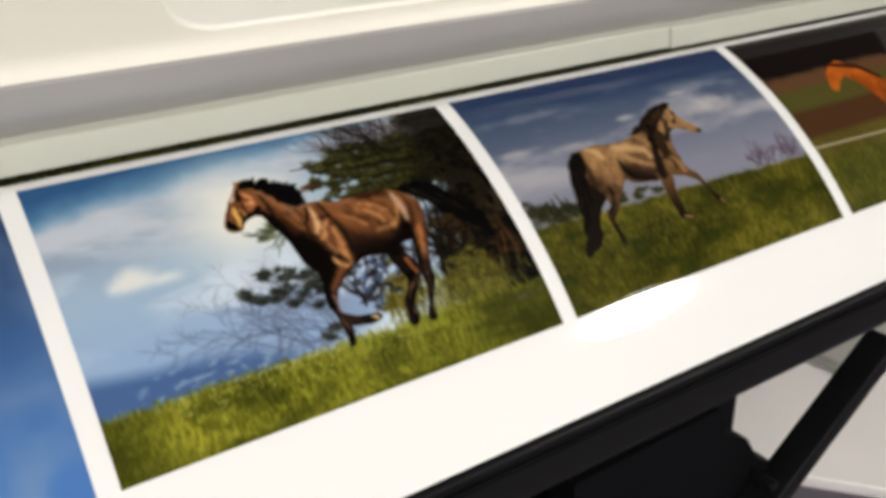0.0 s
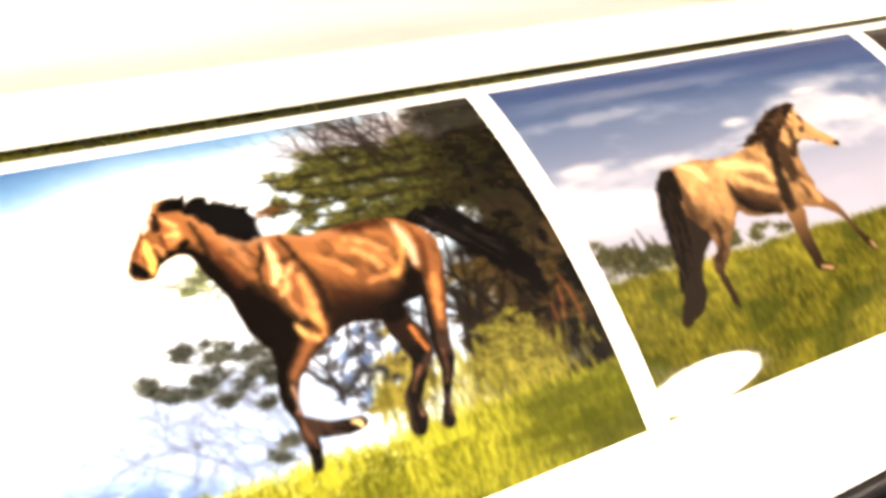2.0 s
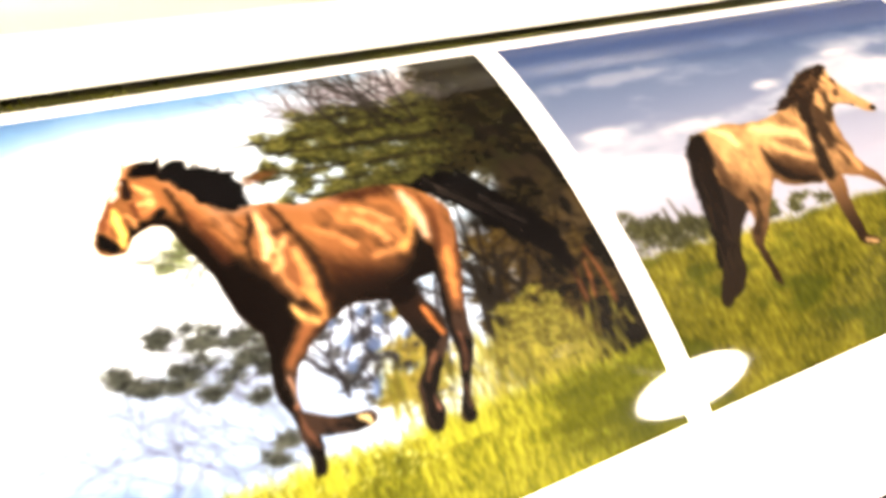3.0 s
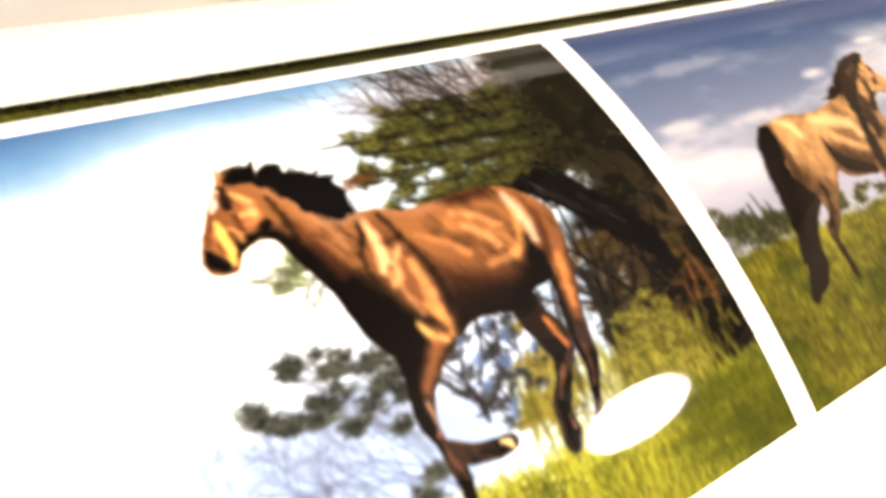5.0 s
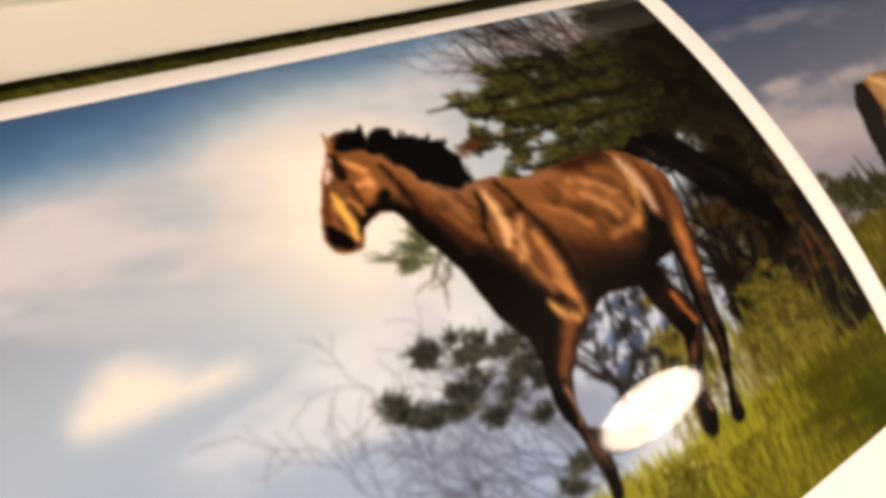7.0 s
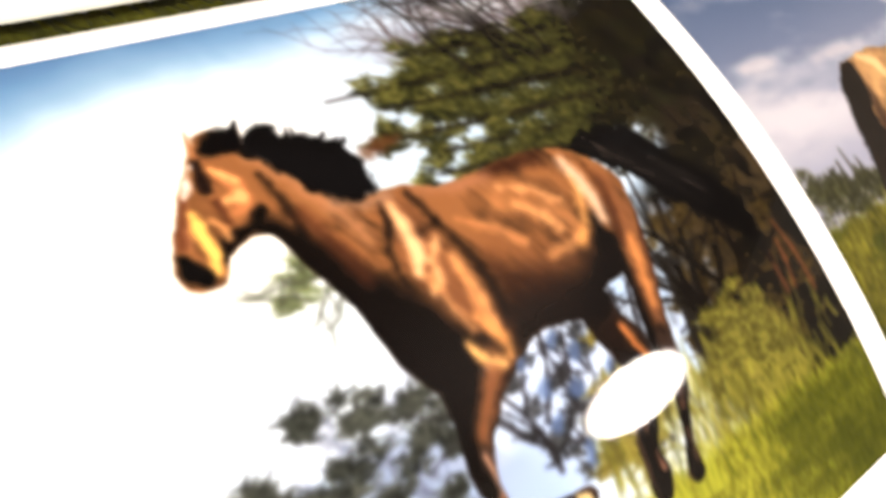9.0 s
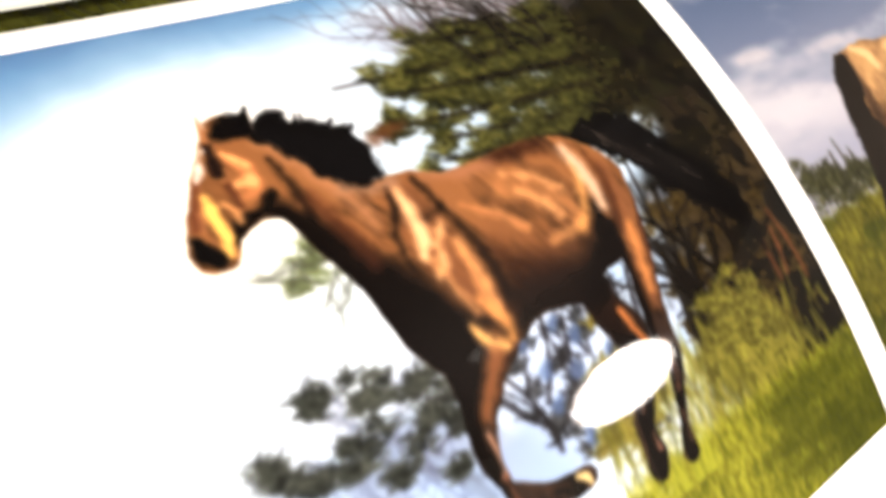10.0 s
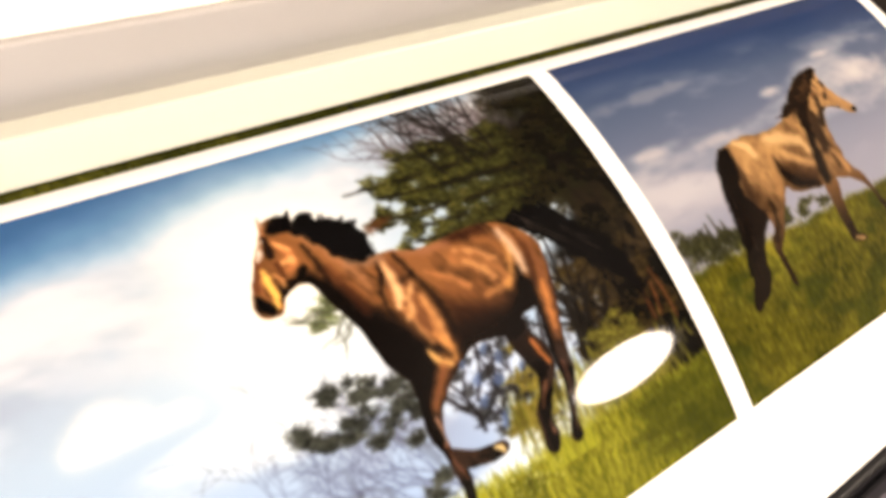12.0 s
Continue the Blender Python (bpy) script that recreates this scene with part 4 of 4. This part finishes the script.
def photo_dun():
    """Hill and pale violet sky with one plain dun shape."""
    p = Print(600, 400)
    rng = random.Random(23)
    x, y, u, v = p.x, p.y, p.u, p.v
    k = ramp(v, 0.35, 0.95)[..., None]
    p.rgb = np.array((0.555, 0.56, 0.615)) * (1 - k) + np.array((0.30, 0.36, 0.46)) * k
    p.lay((0.14, 0.22, 0.38), ramp(v + 0.06 * (u - 0.5), 0.76, 1.02) * 0.92)
    p.lay((0.80, 0.78, 0.78), ramp(cloudy(x * 0.7 + 3, y * 2.2, 4.5, 5, 5), 0.42, 0.80) * ramp(v, 0.40, 0.55) * (1 - ramp(v, 0.72, 0.95)) * 0.6)
    for cu, cv, w, h, a in ((0.47, 0.715, 0.045, 0.03, 0.9), (0.06, 0.67, 0.06, 0.025, 0.6), (0.25, 0.64, 0.12, 0.03, 0.55), (0.80, 0.68, 0.16, 0.06, 0.6), (0.70, 0.78, 0.05, 0.02, 0.6), (0.16, 0.83, 0.18, 0.03, 0.35)):
        p.lay((0.84, 0.80, 0.78), 0.75 * ramp(1 - np.hypot((u - cu) / w, (v - cv) / h) + 0.9 * (cloudy(x, y * 1.5, 14, 4, 6) - 0.5), 0, 0.8) * a)
    for _ in range(26):
        t = rng.random()
        p.tuft(rng, 0.01 + 0.15 * t, 0.36 + rng.uniform(-0.02, 0.065) * (1.3 - t), 0.03, 22, (0.12, 0.12, 0.08), (0.31, 0.31, 0.20))
    for _ in range(12):
        p.tuft(rng, rng.uniform(0.27, 0.42), rng.uniform(0.34, 0.385), 0.022, 18, (0.14, 0.14, 0.09), (0.33, 0.33, 0.20))
    for _ in range(9):
        uu = rng.uniform(0.02, 0.14)
        p.stroke((0.16, 0.16, 0.10), uu, 0.38, 0.006, uu + rng.uniform(-0.01, 0.01), 0.38 + rng.uniform(0.04, 0.085), 0.002, 0.7)
    for _ in range(22):
        p.branch(rng, rng.uniform(0.78, 0.99), 0.33, rng.uniform(1.2, 2.0), rng.uniform(0.04, 0.09), 0.004, 2, (0.33, 0.26, 0.31), 0.4)
    p.blur(1)

    def top(uu):
        return 0.345 - 0.03 * uu
    line = 0.345 - 0.03 * u + 0.02 * (cloudy(x, y * 0, 25, 3, 7) - 0.5)
    field = ramp(line - v, -0.012, 0.012)
    grass(p, field, (0.20, 0.20, 0.055), (0.50, 0.475, 0.18), 18, rng, 3000, top)
    p.lay((0.17, 0.20, 0.06), field * ramp(cloudy(x, y * 2.5, 7, 4, 33), 0.5, 0.7) * 0.5)
    p.blur(1)
    wob = 0.008 * (cloudy(x, y, 50, 3, 19) - 0.5)
    near_hind = p.outline((0.247, 0.488), (0.245, 0.411), (0.244, 0.356), (0.220, 0.327), (0.219, 0.286), (0.220, 0.243), (0.221, 0.205), (0.231, 0.192), (0.234, 0.215), (0.234, 0.262), (0.235, 0.297), (0.262, 0.331), (0.297, 0.391), (0.331, 0.446), (0.327, 0.507)) + wob
    far_fore = p.outline((0.444, 0.412), (0.436, 0.356), (0.432, 0.304), (0.433, 0.253), (0.439, 0.218), (0.478, 0.206), (0.477, 0.220), (0.461, 0.237), (0.463, 0.285), (0.469, 0.340), (0.485, 0.407)) + wob
    near_fore = p.outline((0.496, 0.450), (0.536, 0.448), (0.549, 0.410), (0.570, 0.379), (0.579, 0.321), (0.589, 0.274), (0.602, 0.250), (0.606, 0.221), (0.591, 0.231), (0.575, 0.272), (0.566, 0.326), (0.545, 0.364), (0.507, 0.393), (0.472, 0.406)) + wob
    body = p.outline((0.218, 0.596), (0.257, 0.615), (0.300, 0.620), (0.355, 0.609), (0.406, 0.608), (0.447, 0.625), (0.497, 0.665), (0.538, 0.708), (0.579, 0.729), (0.617, 0.734), (0.641, 0.739), (0.635, 0.709), (0.636, 0.678), (0.648, 0.629), (0.669, 0.595), (0.680, 0.568), (0.666, 0.554), (0.649, 0.562), (0.625, 0.589), (0.592, 0.603), (0.571, 0.587), (0.554, 0.545), (0.547, 0.499), (0.542, 0.446), (0.498, 0.408), (0.437, 0.399), (0.392, 0.404), (0.351, 0.416), (0.332, 0.439), (0.296, 0.392), (0.248, 0.401), (0.223, 0.458), (0.202, 0.505)) + wob
    far_hind = p.outline((0.208, 0.503), (0.177, 0.402), (0.146, 0.308), (0.123, 0.250), (0.102, 0.206), (0.110, 0.188), (0.128, 0.201), (0.152, 0.213), (0.176, 0.252), (0.186, 0.300), (0.217, 0.358), (0.273, 0.419), (0.271, 0.498)) + wob
    p.lay((0.115, 0.085, 0.065), ramp(-far_hind, -0.005, 0.005) * 0.97)
    low = np.minimum(np.minimum(near_hind, far_fore), near_fore)
    tone = ramp(v, 0.24, 0.42)[..., None]
    m = ramp(-low, -0.004, 0.004)[..., None]
    p.rgb = p.rgb * (1 - m) + (np.array((0.15, 0.105, 0.075)) * (1 - tone) + np.array((0.44, 0.33, 0.22)) * tone) * m
    light = np.clip(0.55 + 2.4 * (v - 0.53) + 1.2 * (cloudy(x, y, 11, 4, 27) - 0.5) + 0.3 * (cloudy(x * 2, y, 55, 2, 28) - 0.5), 0, 1)[..., None]
    m = ramp(-body, -0.004, 0.004)[..., None]
    p.rgb = p.rgb * (1 - m) + (np.array((0.26, 0.185, 0.12)) * (1 - light) + np.array((0.70, 0.56, 0.39)) * light) * m
    m = ramp(-np.minimum(body, low), -0.004, 0.004)

    def dab(colour, amount, soft, *pts):
        p.lay(colour, ramp(-(p.limb(*pts) + 2 * wob), -soft, soft * 0.5) * amount * m)
    night, cream = (0.085, 0.06, 0.045), (0.83, 0.70, 0.52)
    dab(night, 0.95, 0.016, (0.349, 0.526, 0.0040), (0.349, 0.489, 0.0139), (0.365, 0.452, 0.0178), (0.395, 0.427, 0.0159), (0.424, 0.414, 0.0080))
    dab((0.22, 0.15, 0.10), 0.7, 0.026, (0.353, 0.497, 0.0080), (0.394, 0.455, 0.0160), (0.437, 0.431, 0.0101))
    dab(night, 0.85, 0.014, (0.495, 0.580, 0.0087), (0.481, 0.523, 0.0148), (0.466, 0.465, 0.0165), (0.457, 0.417, 0.0142))
    dab((0.20, 0.14, 0.095), 0.7, 0.014, (0.522, 0.530, 0.0065), (0.524, 0.486, 0.0085), (0.517, 0.436, 0.0083))
    dab(night, 0.75, 0.012, (0.580, 0.648, 0.0092), (0.572, 0.603, 0.0112), (0.547, 0.566, 0.0088))
    dab((0.17, 0.12, 0.085), 0.85, 0.014, (0.528, 0.662, 0.0158), (0.527, 0.596, 0.0242), (0.515, 0.533, 0.0215), (0.504, 0.493, 0.0127))
    dab(night, 0.7, 0.006, (0.580, 0.600, 0.0067), (0.608, 0.600, 0.0045), (0.629, 0.588, 0.0034))
    dab((0.14, 0.10, 0.075), 0.7, 0.006, (0.633, 0.689, 0.0047), (0.625, 0.652, 0.0070), (0.607, 0.634, 0.0069))
    dab(night, 0.7, 0.012, (0.273, 0.419, 0.0057), (0.260, 0.359, 0.0055), (0.233, 0.325, 0.0054))
    dab((0.20, 0.14, 0.10), 0.7, 0.016, (0.246, 0.600, 0.0059), (0.244, 0.549, 0.0097), (0.238, 0.491, 0.0114), (0.232, 0.436, 0.0112))
    dab(cream, 0.8, 0.016, (0.274, 0.611, 0.0060), (0.301, 0.590, 0.0121), (0.306, 0.556, 0.0100))
    dab(cream, 0.75, 0.018, (0.359, 0.586, 0.0082), (0.407, 0.572, 0.0146), (0.449, 0.546, 0.0126), (0.455, 0.511, 0.0083))
    dab((0.64, 0.50, 0.34), 0.7, 0.018, (0.345, 0.542, 0.0081), (0.332, 0.485, 0.0098), (0.310, 0.434, 0.0096))
    dab((0.74, 0.60, 0.43), 0.7, 0.014, (0.384, 0.527, 0.0081), (0.414, 0.495, 0.0102), (0.445, 0.469, 0.0061))
    dab((0.70, 0.55, 0.38), 0.7, 0.012, (0.522, 0.476, 0.0042), (0.530, 0.452, 0.0084), (0.535, 0.409, 0.0063))
    dab((0.68, 0.53, 0.37), 0.7, 0.010, (0.621, 0.663, 0.0070), (0.636, 0.624, 0.0069), (0.655, 0.590, 0.0046))
    dab((0.60, 0.44, 0.29), 0.6, 0.012, (0.572, 0.688, 0.0070), (0.579, 0.661, 0.0092))
    dab((0.05, 0.042, 0.042), 0.95, 0.007, (0.669, 0.565, 0.0057), (0.675, 0.567, 0.0058))
    dab((0.66, 0.54, 0.40), 0.85, 0.008, (0.597, 0.246, 0.0041), (0.603, 0.228, 0.0051))
    dab((0.66, 0.54, 0.38), 0.85, 0.008, (0.451, 0.223, 0.0039), (0.472, 0.212, 0.0039))
    tail = p.outline((0.244, 0.611), (0.213, 0.591), (0.190, 0.549), (0.171, 0.488), (0.160, 0.427), (0.154, 0.375), (0.141, 0.319), (0.128, 0.273), (0.172, 0.332), (0.202, 0.410), (0.226, 0.496), (0.248, 0.568)) + 2 * wob
    p.lay((0.070, 0.050, 0.040), ramp(-tail, -0.007, 0.007) * 0.96)
    mane = p.outline((0.644, 0.727), (0.629, 0.743), (0.588, 0.736), (0.547, 0.714), (0.509, 0.678), (0.465, 0.646), (0.430, 0.631), (0.461, 0.620), (0.495, 0.631), (0.487, 0.587), (0.487, 0.547), (0.481, 0.512), (0.506, 0.558), (0.524, 0.609), (0.561, 0.650), (0.598, 0.691)) + 3 * wob
    p.lay((0.125, 0.088, 0.062), ramp(-mane, -0.007, 0.007) * 0.95)
    for _ in range(60):
        t = rng.random()
        uu, vv = 0.215 - 0.065 * t + rng.uniform(-0.012, 0.02), 0.56 - 0.26 * t
        p.stroke((0.22, 0.165, 0.12) if rng.random() < 0.3 else (0.05, 0.037, 0.03), uu, vv, 0.003, uu - 0.012, vv - 0.07, 0.001, 0.5)
    for _ in range(110):
        t = rng.random()
        uu, vv = 0.615 - 0.13 * t, 0.730 - 0.095 * t
        p.stroke((0.11, 0.078, 0.055) if rng.random() < 0.65 else (0.30, 0.22, 0.15), uu, vv, 0.005, uu + rng.uniform(-0.03, 0.025), vv + rng.uniform(-0.06, 0.015), 0.001, 0.6)
    p.blur(1)
    return p


def photo_chestnut():
    """Ploughed field and meadow with one plain orange-brown shape."""
    p = Print(300, 200)
    rng = random.Random(31)
    x, y, u, v = p.x, p.y, p.u, p.v
    grass(p, np.ones_like(x), (0.22, 0.25, 0.09), (0.44, 0.42, 0.17), 4, rng, 900, lambda q: 0.3)
    p.lay((0.40, 0.35, 0.18), ramp(v, 0.20, 0.34) * 0.7)
    p.lay((0.33, 0.22, 0.15), ramp(v, 0.36, 0.40) * 0.9)
    p.lay((0.36, 0.36, 0.18), ramp(v, 0.50, 0.54) * 0.9)
    p.lay((0.42, 0.30, 0.22), ramp(v, 0.62, 0.66) * 0.9)
    p.lay((0.12, 0.09, 0.09), ramp(v + 0.05 * (cloudy(x, y, 9, 4, 3) - 0.5), 0.70, 0.75))
    p.lay((0.75, 0.72, 0.66), ramp(0.006 - abs(v - 0.33 + 0.05 * u), -0.003, 0.003) * 0.7)
    whole = np.minimum(np.minimum(p.limb((0.50, 0.46, 0.11), (0.72, 0.46, 0.12)), p.limb((0.48, 0.50, 0.09), (0.42, 0.62, 0.06), (0.37, 0.70, 0.05))),
                       p.limb((0.35, 0.70, 0.045), (0.30, 0.66, 0.04), (0.268, 0.60, 0.025)))
    for a in (p.limb((0.50, 0.40, 0.05), (0.48, 0.15, 0.018)), p.limb((0.74, 0.40, 0.05), (0.76, 0.15, 0.018))):
        whole = np.minimum(whole, a)
    k = np.clip(0.5 + 2 * (v - 0.5) + cloudy(x, y, 12, 3, 6) - 0.5, 0, 1)[..., None]
    m = ramp(-whole, -0.006, 0.006)[..., None]
    p.rgb = p.rgb * (1 - m) + (np.array((0.42, 0.19, 0.06)) * (1 - k) + np.array((0.78, 0.45, 0.16)) * k) * m
    p.lay((0.25, 0.12, 0.06), ramp(-p.limb((0.33, 0.735, 0.012), (0.44, 0.69, 0.018), (0.50, 0.60, 0.012)), -0.006, 0.006) * 0.9)
    return p


def photo_sky():
    """Deep blue sky that pales towards the ground."""
    p = Print(160, 160)
    x, y, u, v = p.x, p.y, p.u, p.v
    k = ramp(v, 0.0, 1.0)[..., None]
    p.rgb = np.array((0.36, 0.52, 0.74)) * (1 - k) + np.array((0.24, 0.32, 0.46)) * k
    p.lay((0.62, 0.68, 0.76), ramp(cloudy(x, y, 3, 4, 2), 0.5, 0.75) * 0.45)
    return p


def photo_meadow(seed, dark, light):
    """The lower strip of the next photo in the roll: dark grass."""
    p = Print(1500, 60, 0, 4, 0, 0.1)
    grass(p, np.ones_like(p.x), dark, light, seed, random.Random(seed), 7000, lambda q: 0.12)
    return p


def sheet():
    base = empty("photo_paper", (0.27, 0, BOTTOM))
    inv = Matrix.Translation((-0.27, 0, -BOTTOM))
    y, z = lifted(-0.06, 0.30, 180, 0.0)
    y2, z2 = lifted(-0.06, 0.30, 180, -0.0004)
    bm = extrude(list(zip(y, z)) + list(zip(y2[::-1], z2[::-1])), -0.289, 0.836)
    bmesh.ops.transform(bm, matrix=inv, verts=bm.verts)
    part("paper_sheet", bm, PAPER, base, "glossy white photo paper")
    for x, p, label in zip(COLUMNS, (photo_sky(), photo_bay(), photo_dun(), photo_chestnut()),
                           ("printed deep blue sky", "printed meadow, pines and sky with a brown shape", "printed hill and violet sky with a dun shape", "printed field with an orange-brown shape")):
        ny, nx = p.rgb.shape[:2]
        y, z = lifted(0, PHOTO_H, ny, 0.00012)
        ob = new("photo_print", grid_mesh("photo_print", np.linspace(x, x + PHOTO_W, nx) - 0.27, y, z - BOTTOM, p.rgb))
        ob.data.materials.append(INK)
        ob.parent = base
        ob["label"] = label
    p = photo_meadow(60, (0.15, 0.16, 0.07), (0.44, 0.44, 0.20))
    ny, nx = p.rgb.shape[:2]
    y, z = lifted(PHOTO_H + 0.0085, PHOTO_H + 0.05, ny, 0.00012)
    ob = new("photo_print", grid_mesh("photo_print", np.linspace(COLUMNS[0], COLUMNS[-1] + PHOTO_W, nx) - 0.27, y, z - BOTTOM, p.rgb))
    ob.data.materials.append(INK)
    ob.parent = base
    ob["label"] = "printed dark grass at the start of the next row"
    return tagged(base, "glossy sheet of printed photos hanging out of the printer", "printed paper")


sheet()


# ---- below the printer ----
def low_table():
    base = empty("low_table")
    base.matrix_basis = Matrix.Translation((1.246, 0.369, 0)) @ Matrix.Rotation(radians(-50), 4, "Z")
    part("table_top", box((0.5, 0.5, 0.022), (0, 0, 0.296), 0.004), BOX, base, "white laminate top")
    for sx in (-1, 1):
        for sy in (-1, 1):
            part("leg", box((0.035, 0.035, 0.284), (sx * 0.2, sy * 0.2, 0.142), 0.003), DARK, base, "dark square leg")
    return tagged(base, "low table with a white laminate top standing on the vinyl floor", "table")


def paper_stack():
    base = empty("paper_stack", (1.40, 0.435, 0.3075))
    rng = random.Random(5)
    for i in range(6):
        part("sheet", box((0.21, 0.15, 0.004), (rng.uniform(-0.008, 0.008), rng.uniform(-0.008, 0.008), 0.002 + 0.0042 * i), 0, Matrix.Rotation(rng.uniform(-0.1, 0.1), 4, "Z")), STOCK, base)
    return tagged(base, "small stack of grey card sheets on the low table", "paper stack")


low_table()
paper_stack()
